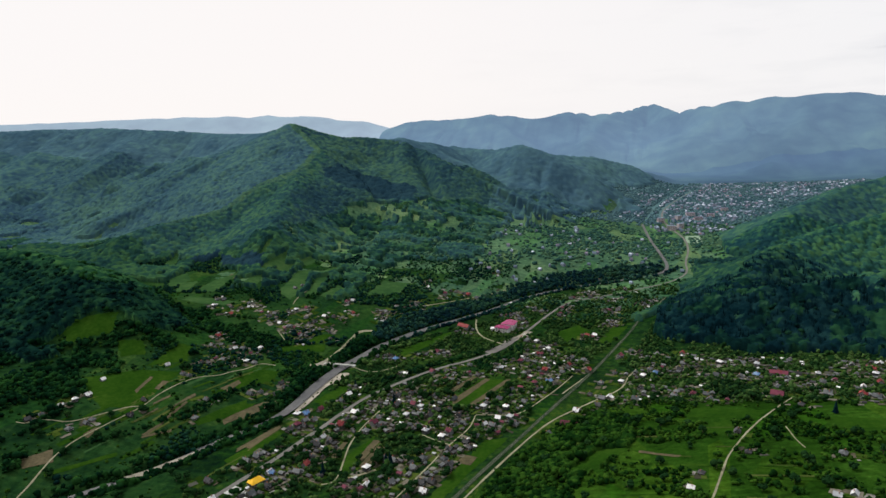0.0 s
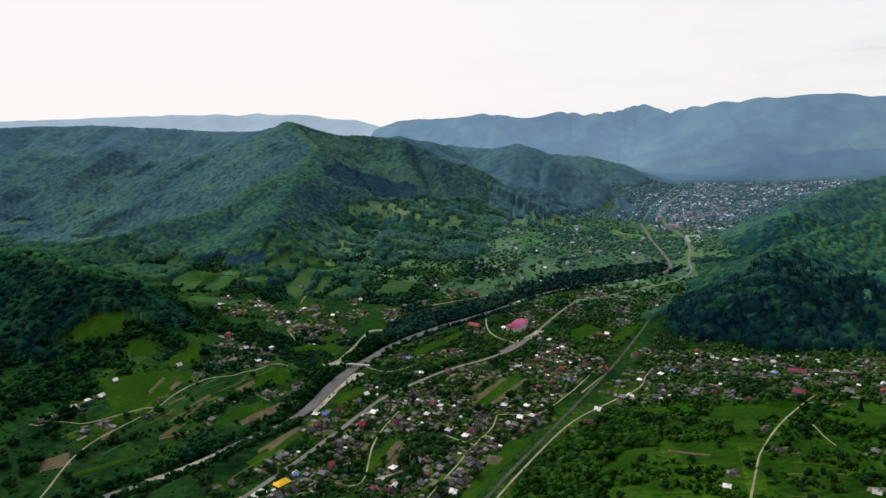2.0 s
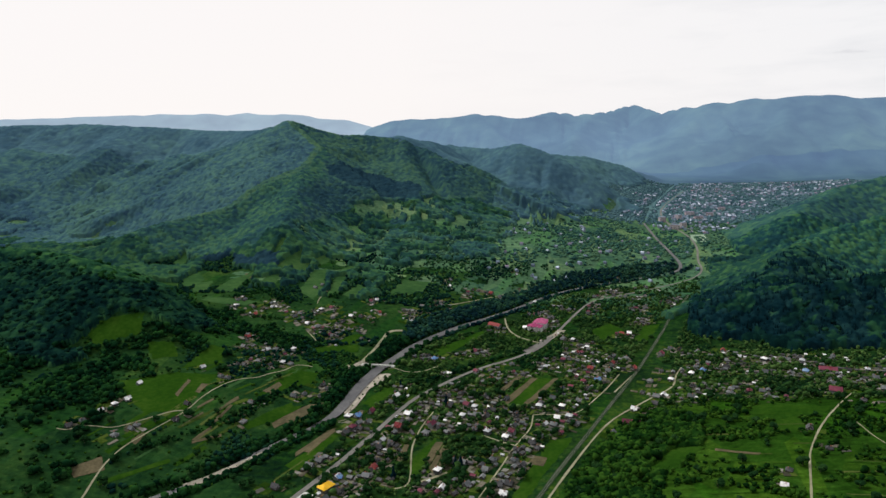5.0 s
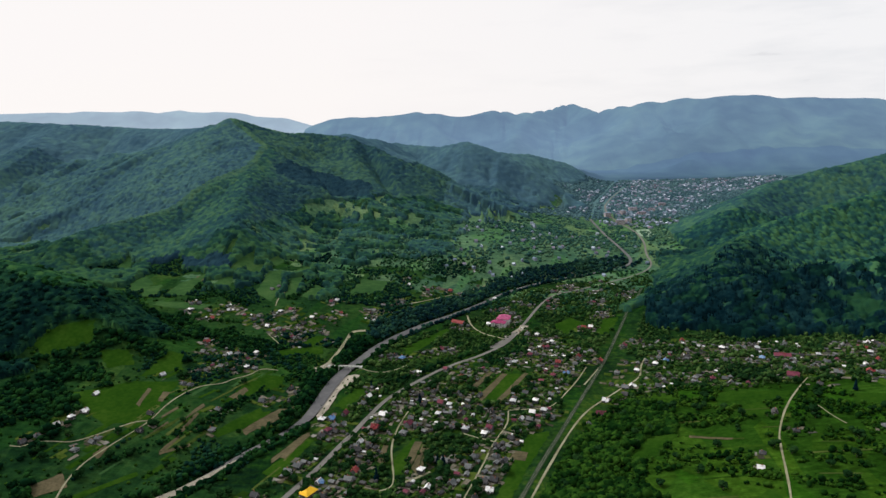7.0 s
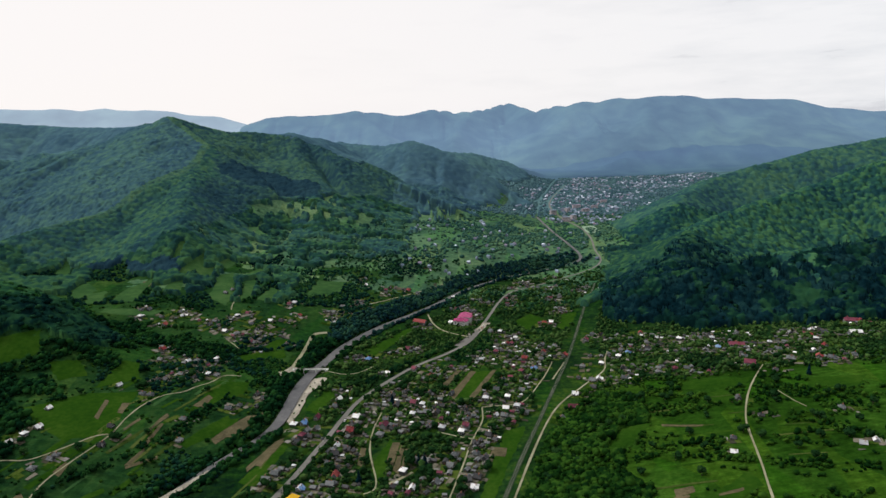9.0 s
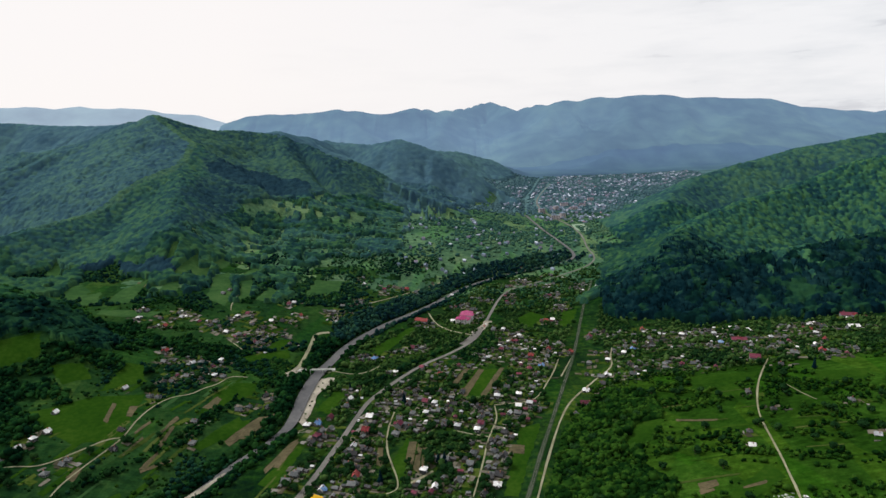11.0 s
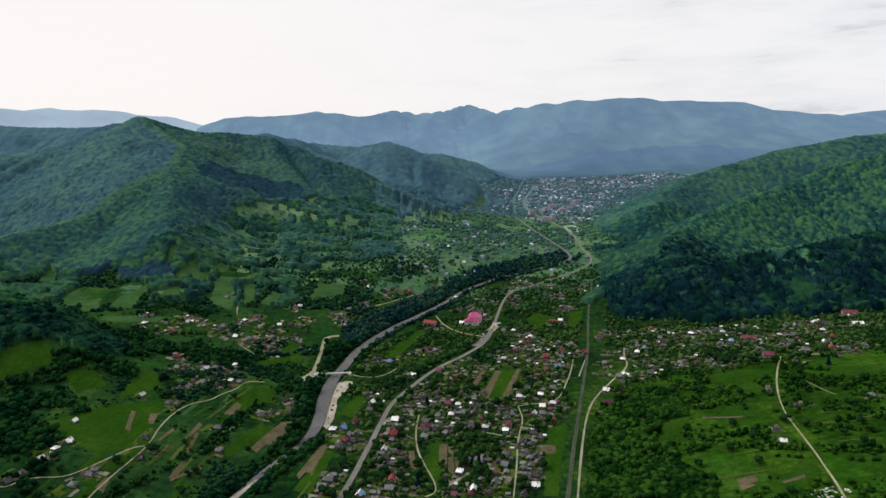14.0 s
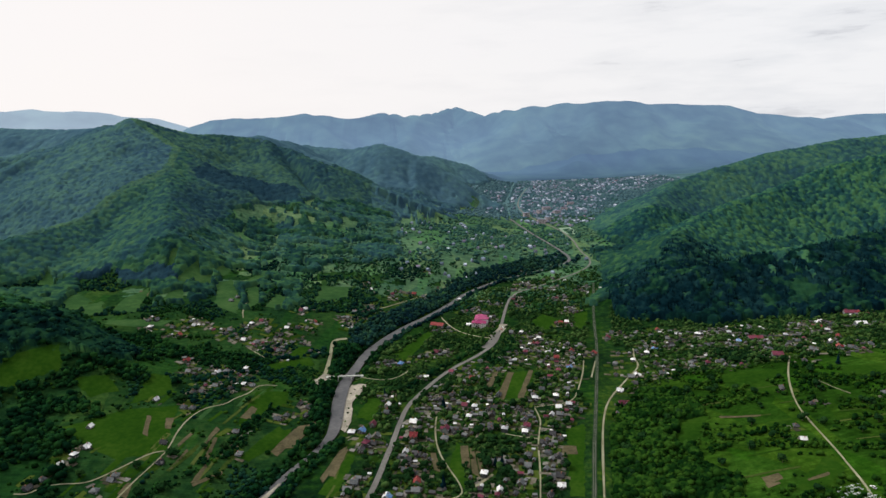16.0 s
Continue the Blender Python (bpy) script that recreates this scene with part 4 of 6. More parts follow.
def field(poly, mat, name, label, lift=0.22, rag=2.4):
    """A plot of land: a ragged outline filled with a fine mesh laid on the ground."""
    PLOTS.append(poly)
    p = np.array(poly, float)
    c = p.mean(0)
    bm = bmesh.new()
    ring = []
    for a, b in zip(p, np.roll(p, -1, 0)):
        n = max(2, int(np.hypot(*(b - a)) / 4))
        for t in np.arange(n) / n:
            q = a + (b - a) * t + (RNG.random(2) - 0.5) * rag
            ring.append(q)
    ring = np.array(ring)
    rows = []
    for k in (1.0, 0.66, 0.33):
        q = c + (ring - c) * k
        rows.append([bm.verts.new((x, y, z + lift)) for (x, y), z in zip(q, ground(q[:, 0], q[:, 1]))])
    m = bm.verts.new((c[0], c[1], float(ground(c[0], c[1])) + lift))
    n = len(ring)
    for i in range(n):
        j = (i + 1) % n
        for u, v in zip(rows[:-1], rows[1:]):
            bm.faces.new((u[i], u[j], v[j], v[i]))
        bm.faces.new((rows[-1][i], rows[-1][j], m))
    bmesh.ops.recalc_face_normals(bm, faces=bm.faces)
    if sum(f.normal.z for f in bm.faces) < 0:
        bmesh.ops.reverse_faces(bm, faces=bm.faces)
    me = bpy.data.meshes.new(name)
    bm.to_mesh(me)
    bm.free()
    me.materials.append(mat)
    return tagged(new(name, me), label, "field", kind="structure")


track([(-105, 427), (-82, 493), (-59, 554), (-38, 594), (0, 638), (24, 663), (29, 692), (41, 723)], 2.7)
track([(-37, 649), (-17, 693), (-6, 715)], 2.2)
track([(-62, 619), (-42, 662), (-27, 704)], 2.2)
track([(-452, 380), (-455, 396), (-461, 417), (-466, 436), (-467, 459), (-462, 482), (-454, 505), (-446, 529), (-446, 564), (-443, 587), (-434, 610), (-417, 619), (-412, 633), (-399, 650), (-395, 671), (-374, 672)], 2.2)
track([(-536, 467), (-526, 467), (-521, 477), (-509, 481), (-493, 482), (-482, 494), (-470, 510), (-458, 525), (-446, 529)], 2.2)
track([(50, 356), (56, 372), (63, 394), (68, 408), (78, 439), (88, 471), (95, 493), (115, 534), (140, 575), (173, 620)], 2.2)
track([(-341, 693), (-328, 700), (-325, 746), (-324, 790), (-323, 814), (-303, 823)], 6)
track([(-293, 699), (-266, 682), (-248, 684), (-233, 703)], 2.2)
track([(-217, 444), (-209, 448), (-208, 460), (-214, 486), (-219, 510), (-220, 535), (-218, 561), (-214, 584)], 2.2)
track([(-152, 434), (-141, 475), (-131, 521), (-118, 557), (-117, 575), (-117, 587)], 2.2)
track([(-117, 587), (-99, 590), (-76, 593), (-62, 619)], 2.2)
track([(-130, 525), (-146, 532), (-162, 541)], 2.2)
track([(-199, 457), (-189, 465), (-180, 473)], 4)
track([(-173, 897), (-166, 853), (-151, 818), (-127, 800), (-111, 788)], 3.5)
track([(-420, 768), (-397, 742)], 2.2)
track([(-442, 860), (-447, 884), (-448, 927)], 2.5)
track([(-270, 920), (-241, 944), (-195, 993), (-154, 1040), (-133, 1062)], 2.7)
track([(148, 546), (148, 516), (151, 499)], 1.6)
field([(-227, 516), (-222, 515), (-222, 483), (-227, 488)], M_SOIL, "tilled_field", "strip of bare brown tilled soil", 0.3, 0.7)
field([(4, 404), (17, 404), (16, 396), (2, 394)], M_SOIL, "tilled_field", "strip of bare brown tilled soil", 0.3, 0.7)
field([(28, 389), (46, 391), (44, 387), (28, 386)], M_SOIL, "tilled_field", "strip of bare brown tilled soil", 0.3, 0.7)
field([(-467, 472), (-464, 486), (-460, 485), (-459, 467)], M_SOIL, "tilled_field", "strip of bare brown tilled soil", 0.3, 0.7)
field([(-480, 587), (-476, 586), (-468, 548), (-473, 551)], M_SOIL, "tilled_field", "strip of bare brown tilled soil", 0.3, 0.7)
field([(-463, 584), (-456, 585), (-453, 563), (-458, 563)], M_SOIL, "tilled_field", "strip of bare brown tilled soil", 0.3, 0.7)
field([(-419, 490), (-414, 512), (-411, 511), (-414, 491)], M_SOIL, "tilled_field", "strip of bare brown tilled soil", 0.3, 0.7)
field([(-418, 489), (-405, 500), (-403, 498), (-416, 486)], M_SOIL, "tilled_field", "strip of bare brown tilled soil", 0.3, 0.7)
field([(-399, 593), (-393, 619), (-387, 614), (-389, 589)], M_SOIL, "tilled_field", "strip of bare brown tilled soil", 0.3, 0.7)
field([(-356, 544), (-349, 569), (-331, 592), (-328, 589), (-346, 544)], M_SOIL, "tilled_field", "strip of bare brown tilled soil", 0.3, 0.7)
field([(-312, 492), (-301, 537), (-297, 532), (-307, 490)], M_SOIL, "tilled_field", "strip of bare brown tilled soil", 0.3, 0.7)
field([(32, 511), (62, 497), (60, 494), (31, 507)], M_SOIL, "tilled_field", "strip of bare brown tilled soil", 0.3, 0.7)
field([(-416, 520), (-414, 553), (-411, 552), (-412, 520)], M_SOIL, "tilled_field", "strip of bare brown tilled soil", 0.3, 0.7)
field([(-605, 964), (-588, 956), (-587, 940), (-601, 942)], M_SOIL, "tilled_field", "strip of bare brown tilled soil", 0.3, 0.7)
field([(1, 395), (11, 394), (10, 391), (0, 390)], M_SOIL, "tilled_field", "strip of bare brown tilled soil", 0.3, 0.7)
field([(-367, 542), (-360, 572), (-350, 580), (-359, 536)], M_MEADOW, "meadow", "plot of bright fresh green grass")
field([(-318, 467), (-300, 528), (-290, 525), (-305, 458)], M_MEADOW, "meadow", "plot of bright fresh green grass")
field([(-201, 532), (-199, 511), (-206, 452), (-216, 486)], M_MEADOW, "meadow", "plot of bright fresh green grass")
field([(-100, 538), (-79, 546), (-119, 431), (-129, 432)], M_MEADOW, "meadow", "plot of bright fresh green grass")
field([(-291, 597), (-278, 642), (-266, 633), (-274, 582)], M_MEADOW, "meadow", "plot of bright fresh green grass")
field([(-246, 760), (-198, 839), (-192, 825), (-236, 730)], M_MEADOW, "meadow", "plot of bright fresh green grass")
field([(-153, 607), (-128, 677), (-90, 677), (-125, 602)], M_MEADOW, "meadow", "plot of bright fresh green grass")
field([(-56, 849), (-27, 884), (-10, 855), (-42, 809)], M_MEADOW, "meadow", "plot of bright fresh green grass")
field([(16, 875), (39, 881), (12, 812), (-2, 815)], M_MEADOW, "meadow", "plot of bright fresh green grass")
field([(-400, 576), (-394, 654), (-372, 658), (-380, 603)], M_MEADOW, "meadow", "plot of bright fresh green grass")
field([(-394, 724), (-347, 759), (-342, 736), (-386, 708)], M_MEADOW, "meadow", "plot of bright fresh green grass")
field([(-378, 657), (-361, 660), (-362, 626), (-374, 617)], M_MEADOW, "meadow", "plot of bright fresh green grass")
field([(-297, 682), (-281, 672), (-281, 661), (-291, 657), (-297, 648), (-295, 615), (-296, 590), (-301, 570), (-305, 578), (-306, 596), (-308, 600), (-307, 620), (-304, 640), (-302, 668)], M_GRAVEL, "gravel_bar", "pale gravel bar beside the river", 0.8, 1.6)
field([(-341, 689), (-329, 712), (-320, 707), (-319, 692), (-331, 678)], M_GRAVEL, "gravel_yard", "trodden pale gravel at the bridge head", 0.45, 1.6)
field([(80, 556), (111, 569), (109, 539), (90, 535)], M_MEADOW, "meadow", "plot of bright fresh green grass")
field([(1, 519), (27, 518), (-5, 476), (-27, 479)], M_MEADOW, "meadow", "plot of bright fresh green grass")
field([(12, 381), (58, 411), (60, 391), (28, 373)], M_MEADOW, "meadow", "plot of bright fresh green grass")
field([(85, 603), (143, 587), (129, 564), (76, 579)], M_MEADOW, "meadow", "plot of bright fresh green grass")
field([(186, 565), (237, 555), (209, 529), (174, 542)], M_MEADOW, "meadow", "plot of bright fresh green grass")
field([(-480, 520), (-470, 580), (-455, 570), (-460, 520)], M_MEADOW, "meadow", "plot of bright fresh green grass")
field([(-52, 1777), (-1, 1868), (60, 1859), (-1, 1729)], M_UPPER, "meadow", "pale green meadow on the far slope")
field([(187, 1523), (221, 1532), (215, 1444), (181, 1448)], M_PITCH, "sports_pitch", "pale green sports pitch beside the town")
field([(-488, 422), (-474, 444), (-461, 430), (-476, 413)], M_SOIL, "tilled_field", "strip of bare brown tilled soil", 0.3, 0.7)
field([(-458, 416), (-422, 461), (-419, 456), (-453, 412)], M_MEADOW, "meadow", "plot of bright fresh green grass", 0.22, 1.0)
field([(-388, 526), (-362, 582), (-350, 563), (-380, 521)], M_MEADOW, "meadow", "plot of bright fresh green grass", 0.22, 1.0)
field([(-624, 660), (-590, 679), (-576, 649), (-617, 621), (-635, 633)], M_MEADOW, "meadow", "plot of fresh green grass on the terrace", 0.22, 3.0)
field([(-565, 639), (-534, 649), (-517, 630), (-540, 616)], M_MEADOW, "meadow", "plot of fresh green grass on the terrace", 0.22, 3.0)
field([(-503, 607), (-500, 671), (-485, 677), (-471, 639)], M_MEADOW, "meadow", "plot of fresh green grass on the terrace", 0.22, 3.0)
field([(-546, 557), (-500, 598), (-460, 611), (-448, 529), (-481, 513)], M_MEADOW, "meadow", "plot of fresh green grass on the terrace", 0.22, 3.0)
field([(-375, 756), (-364, 785), (-344, 791), (-358, 752)], M_MEADOW, "meadow", "plot of fresh green grass on the terrace", 0.22, 3.0)
field([(-441, 538), (-435, 558), (-432, 555), (-439, 535)], M_SOIL, "tilled_field", "narrow strip of bare brown soil", 0.3, 0.5)
field([(-421, 540), (-416, 572), (-412, 567), (-418, 540)], M_SOIL, "tilled_field", "narrow strip of bare brown soil", 0.3, 0.5)
field([(-418, 492), (-413, 515), (-411, 512), (-416, 492)], M_SOIL, "tilled_field", "narrow strip of bare brown soil", 0.3, 0.5)
field([(-416, 491), (-399, 507), (-397, 503), (-414, 489)], M_SOIL, "tilled_field", "narrow strip of bare brown soil", 0.3, 0.5)
field([(-439, 505), (-432, 533), (-430, 530), (-437, 505)], M_SOIL, "tilled_field", "narrow strip of bare brown soil", 0.3, 0.5)
field([(-364, 538), (-345, 585), (-332, 587), (-339, 572), (-358, 531)], M_SOIL, "tilled_field", "narrow strip of bare brown soil", 0.3, 0.5)
field([(-319, 489), (-305, 531), (-298, 539), (-300, 529), (-316, 482)], M_SOIL, "tilled_field", "narrow strip of bare brown soil", 0.3, 0.5)
field([(-200, 523), (-193, 522), (-197, 484), (-203, 492)], M_SOIL, "tilled_field", "strip of bare brown tilled soil between grass", 0.34, 0.5)
field([(-192, 519), (-189, 511), (-192, 470), (-197, 477)], M_SOIL, "tilled_field", "strip of bare brown tilled soil between grass", 0.34, 0.5)
field([(-188, 511), (-184, 511), (-189, 469), (-191, 470)], M_SOIL, "tilled_field", "strip of bare brown tilled soil between grass", 0.34, 0.5)
field([(-148, 620), (-123, 679), (-117, 677), (-144, 606)], M_SOIL, "tilled_field", "strip of bare brown tilled soil between grass", 0.34, 0.5)
field([(-128, 613), (-99, 680), (-94, 679), (-125, 602)], M_SOIL, "tilled_field", "strip of bare brown tilled soil between grass", 0.34, 0.5)
field([(-158, 638), (-139, 682), (-133, 683), (-152, 634)], M_SOIL, "tilled_field", "strip of bare brown tilled soil between grass", 0.34, 0.5)
field([(-113, 509), (-101, 506), (-104, 492), (-117, 495)], M_SOIL, "tilled_field", "strip of bare brown tilled soil between grass", 0.34, 0.5)
for plot in SLOPE_MEADOWS:
    field(plot, M_SLOPE, "meadow", "pale green mown meadow on the slope", 0.3, 3.0)


def strips(poly, count, lean, long, wide, mats, seed):
    """Narrow parallel strips of mown grass and crops, each one owner's."""
    rng = np.random.default_rng(seed)
    lo, hi = np.min(poly, 0), np.max(poly, 0)
    made = 0
    while made < count:
        x, y = rng.uniform(lo, hi)
        if not within(x, y, poly):
            continue
        l, w, a = rng.uniform(*long) / 2, rng.uniform(*wide) / 2, lean + rng.normal(0, 0.07)
        dx, dy = math.sin(a), math.cos(a)
        made += 1
        kept = len(PLOTS)
        field([(x - dx * l - dy * w, y - dy * l + dx * w), (x + dx * l - dy * w, y + dy * l + dx * w), (x + dx * l + dy * w, y + dy * l - dx * w), (x - dx * l + dy * w, y - dy * l - dx * w)],
              mats[rng.integers(len(mats))], "field_strip", "narrow strip of mown grass among the fields", 0.24 + 0.02 * (made % 4), 0.6)
        del PLOTS[kept:]


strips(WEST_FIELDS[0], 20, 0.30, (22, 48), (2.0, 5.0), [M_STRAW, M_MEADOW, M_SLOPE], 5)
strips(WEST_FIELDS[1], 14, 0.26, (22, 44), (2.5, 6.0), [M_STRAW, M_MEADOW, M_MEADOW], 6)
strips([(10, 395), (30, 560), (130, 570), (150, 420), (90, 385)], 18, 1.75, (16, 42), (1.2, 3.2), [M_STRAW, M_MEADOW, M_MEADOW], 7)
strips([(-318, 445), (-300, 540), (-284, 530), (-300, 440)], 5, 0.3, (22, 40), (1.5, 3.0), [M_STRAW, M_MEADOW], 8)
HEDGES = []


def hedge(width, size, *line):
    HEDGES.append((width, size, line))


hedge(26, 7, (-582, 731), (-547, 761), (-497, 741), (-441, 712), (-397, 706), (-352, 685), (-327, 670))
hedge(24, 7, (-477, 758), (-421, 734), (-369, 721), (-339, 704))
hedge(8, 4.5, (-453, 465), (-433, 485), (-418, 510), (-412, 524))
hedge(16, 7, (-400, 529), (-391, 556), (-384, 596), (-373, 624), (-361, 657), (-344, 665))
hedge(7, 4.5, (40, 616), (54, 571), (81, 558), (110, 559))
hedge(7, 4.5, (135, 561), (156, 542), (178, 533), (200, 515))
hedge(12, 4.5, (-12, 607), (27, 629), (66, 617), (96, 585))
hedge(7, 4.5, (93, 549), (143, 583), (165, 580), (181, 561))
hedge(12, 4.5, (-5, 456), (31, 470), (58, 467), (55, 433), (72, 425), (86, 413), (107, 402))
hedge(7, 4.5, (41, 529), (65, 529), (90, 535))
hedge(7, 4.5, (94, 448), (110, 445), (129, 429))
hedge(7, 4.5, (124, 477), (137, 474), (145, 465))
hedge(14, 7, (-564, 851), (-541, 895), (-514, 875), (-488, 857))
hedge(14, 7, (-346, 916), (-314, 911), (-308, 970))
hedge(14, 7, (-429, 894), (-431, 953), (-405, 1009))
hedge(14, 7, (-618, 884), (-593, 918), (-559, 904))
hedge(8, 4.5, (-249, 637), (-217, 678), (-181, 720), (-140, 768))
hedge(16, 4.5, (-149, 753), (-128, 712), (-101, 745), (-100, 787))
hedge(7, 4.5, (-1, 728), (18, 788), (38, 857))
SHRUB = [(-98, 426), (-61, 531), (-36, 573), (-2, 602), (27, 587), (31, 538), (13, 492), (-12, 471), (-17, 432), (-8, 408), (-20, 387)]

# ---- houses ----
def part(name, bm, mat, parent, label=""):
    """Links a bmesh as one mesh object under a thing or a part."""
    me = bpy.data.meshes.new(name)
    bmesh.ops.recalc_face_normals(bm, faces=bm.faces)
    bm.to_mesh(me)
    bm.free()
    me.materials.append(mat)
    ob = new(name, me)
    ob.parent = parent
    if label:
        ob["label"] = label
    return ob


def add_box(bm, x0, x1, y0, y1, z0, z1):
    v = [bm.verts.new(p) for p in ((x0, y0, z0), (x1, y0, z0), (x1, y1, z0), (x0, y1, z0), (x0, y0, z1), (x1, y0, z1), (x1, y1, z1), (x0, y1, z1))]
    for f in ((0, 3, 2, 1), (4, 5, 6, 7), (0, 1, 5, 4), (1, 2, 6, 5), (2, 3, 7, 6), (3, 0, 4, 7)):
        bm.faces.new([v[i] for i in f])


def box_bm(*a):
    bm = bmesh.new()
    add_box(bm, *a)
    return bm


def add_gable_wall(bm, x0, x1, y0, y1, z0, z1, rise):
    """Walls with gable ends; the ridge runs along y."""
    xm = (x0 + x1) / 2
    a = [bm.verts.new(p) for p in ((x0, y0, z0), (x1, y0, z0), (x1, y0, z1), (xm, y0, z1 + rise), (x0, y0, z1))]
    b = [bm.verts.new(p) for p in ((x0, y1, z0), (x1, y1, z0), (x1, y1, z1), (xm, y1, z1 + rise), (x0, y1, z1))]
    bm.faces.new(a)
    bm.faces.new(b[::-1])
    for i in range(5):
        j = (i + 1) % 5
        bm.faces.new((a[i], b[i], b[j], a[j]))


def add_gable_roof(bm, x0, x1, y0, y1, z, rise, over=0.6, thick=0.25):
    """Two thick slopes that reach over the walls; ridge along y."""
    xm, half = (x0 + x1) / 2, (x1 - x0) / 2
    drop = rise / half * over
    for s in (-1, 1):
        e = xm + s * (half + over)
        top = [(xm, y0 - over, z + rise + thick), (e, y0 - over, z - drop + thick), (e, y1 + over, z - drop + thick), (xm, y1 + over, z + rise + thick)]
        v = [bm.verts.new(p) for p in top] + [bm.verts.new((p[0], p[1], p[2] - thick + 0.02)) for p in top]
        for f in ((0, 1, 2, 3), (7, 6, 5, 4), (0, 4, 5, 1), (1, 5, 6, 2), (2, 6, 7, 3), (3, 7, 4, 0)):
            bm.faces.new([v[i] for i in f])


def add_hip_roof(bm, x0, x1, y0, y1, z, rise, over=0.6, thick=0.25):
    hx = (x1 - x0) / 2
    xm = (x0 + x1) / 2
    r0, r1 = y0 + hx * 0.9, y1 - hx * 0.9
    if r1 < r0:
        r0 = r1 = (y0 + y1) / 2
    e = [(x0 - over, y0 - over), (x1 + over, y0 - over), (x1 + over, y1 + over), (x0 - over, y1 + over)]
    lo = [bm.verts.new((*p, z - 0.1)) for p in e]
    ed = [bm.verts.new((*p, z - 0.1 + thick)) for p in e]
    a, b = bm.verts.new((xm, r0, z + rise + thick)), bm.verts.new((xm, r1 + 0.01, z + rise + thick))
    bm.faces.new(lo[::-1])
    for i in range(4):
        bm.faces.new((lo[i], lo[(i + 1) % 4], ed[(i + 1) % 4], ed[i]))
    bm.faces.new((ed[0], ed[1], a))
    bm.faces.new((ed[1], ed[2], b, a))
    bm.faces.new((ed[2], ed[3], b))
    bm.faces.new((ed[3], ed[0], a, b))


def metal(name, *colors):
    return material(name, colors, 0.7, 0.15, 1.2, 0.15, 0.0, obj=0.3)


ROOF = {
    "white": metal("bare_zinc_roof", (0.32, 0.34, 0.36), (0.54, 0.55, 0.56), (0.78, 0.78, 0.77)),
    "grey": metal("slate_roof", (0.048, 0.055, 0.060), (0.085, 0.094, 0.098), (0.150, 0.158, 0.160)),
    "dark": metal("weathered_roof", (0.022, 0.023, 0.025), (0.040, 0.041, 0.044), (0.072, 0.072, 0.075)),
    "maroon": metal("maroon_roof", (0.066, 0.014, 0.026), (0.104, 0.022, 0.041), (0.155, 0.040, 0.062)),
    "red": metal("red_roof", (0.12, 0.014, 0.019), (0.17, 0.026, 0.030), (0.23, 0.052, 0.046)),
    "blue": metal("blue_roof", (0.06, 0.14, 0.30), (0.10, 0.20, 0.38), (0.20, 0.30, 0.44)),
    "yellow": metal("yellow_roof", (0.62, 0.34, 0.015), (0.74, 0.42, 0.02), (0.80, 0.50, 0.05)),
    "magenta": metal("magenta_roof", (0.19, 0.02, 0.08), (0.26, 0.035, 0.11), (0.34, 0.08, 0.17)),
}
WALLS = [
    (material("white_plaster", [(0.107, 0.116, 0.110), (0.156, 0.169, 0.162), (0.209, 0.229, 0.222)], 0.9, 0.3, 1.5), "white plastered"),
    (material("cream_plaster", [(0.065, 0.066, 0.053), (0.095, 0.096, 0.076), (0.125, 0.126, 0.103)], 0.9, 0.3, 1.5), "cream plastered"),
    (material("grey_render", [(0.036, 0.040, 0.043), (0.054, 0.060, 0.060), (0.077, 0.085, 0.082)], 0.9, 0.3, 1.5), "grey rendered"),
    (material("timber_wall", [(0.036, 0.034, 0.029), (0.056, 0.053, 0.044), (0.084, 0.080, 0.066)], 0.9, 0.5, 3), "brown timber"),
]
M_GLASS = material("window_glass", [(0.02, 0.025, 0.03), (0.05, 0.06, 0.07)], 0.08, 0.5, 2, 0.6)
M_FRAME = material("painted_frame", [(0.55, 0.54, 0.52), (0.7, 0.69, 0.67)], 0.6, 0.5, 3)
M_BRICK = material("chimney_brick", [(0.20, 0.08, 0.05), (0.30, 0.13, 0.09)], 0.9, 1, 6)
M_DOOR = material("door_wood", [(0.08, 0.045, 0.025), (0.14, 0.08, 0.045)], 0.7, 1, 5)
ROOF_WORDS = {"white": "bright zinc", "grey": "grey slate", "dark": "dark weathered", "maroon": "maroon metal", "red": "red tiled", "blue": "blue metal", "yellow": "bright yellow", "magenta": "magenta metal"}


def add_window(house, x, y, z, side, w=1.1, h=1.3):
    """A framed window; side is the outward normal, one of -x, x, -y, y."""
    dx, dy = {"-x": (-1, 0), "x": (1, 0), "-y": (0, -1), "y": (0, 1)}[side]
    ux, uy = abs(dy), abs(dx)

    def slab(hw, h0, h1, depth):
        xs, ys = sorted((x - ux * hw, x + ux * hw)), sorted((y - uy * hw, y + uy * hw))
        if dx:
            xs = sorted((x - dx * 0.02, x + dx * depth))
        else:
            ys = sorted((y - dy * 0.02, y + dy * depth))
        return (*xs, *ys, z + h0, z + h1)

    win = part("window", box_bm(*slab(w / 2 + 0.14, -0.14, h + 0.14, 0.06)), M_FRAME, house)
    part("pane", box_bm(*slab(w / 2, 0, h, 0.09)), M_GLASS, win)


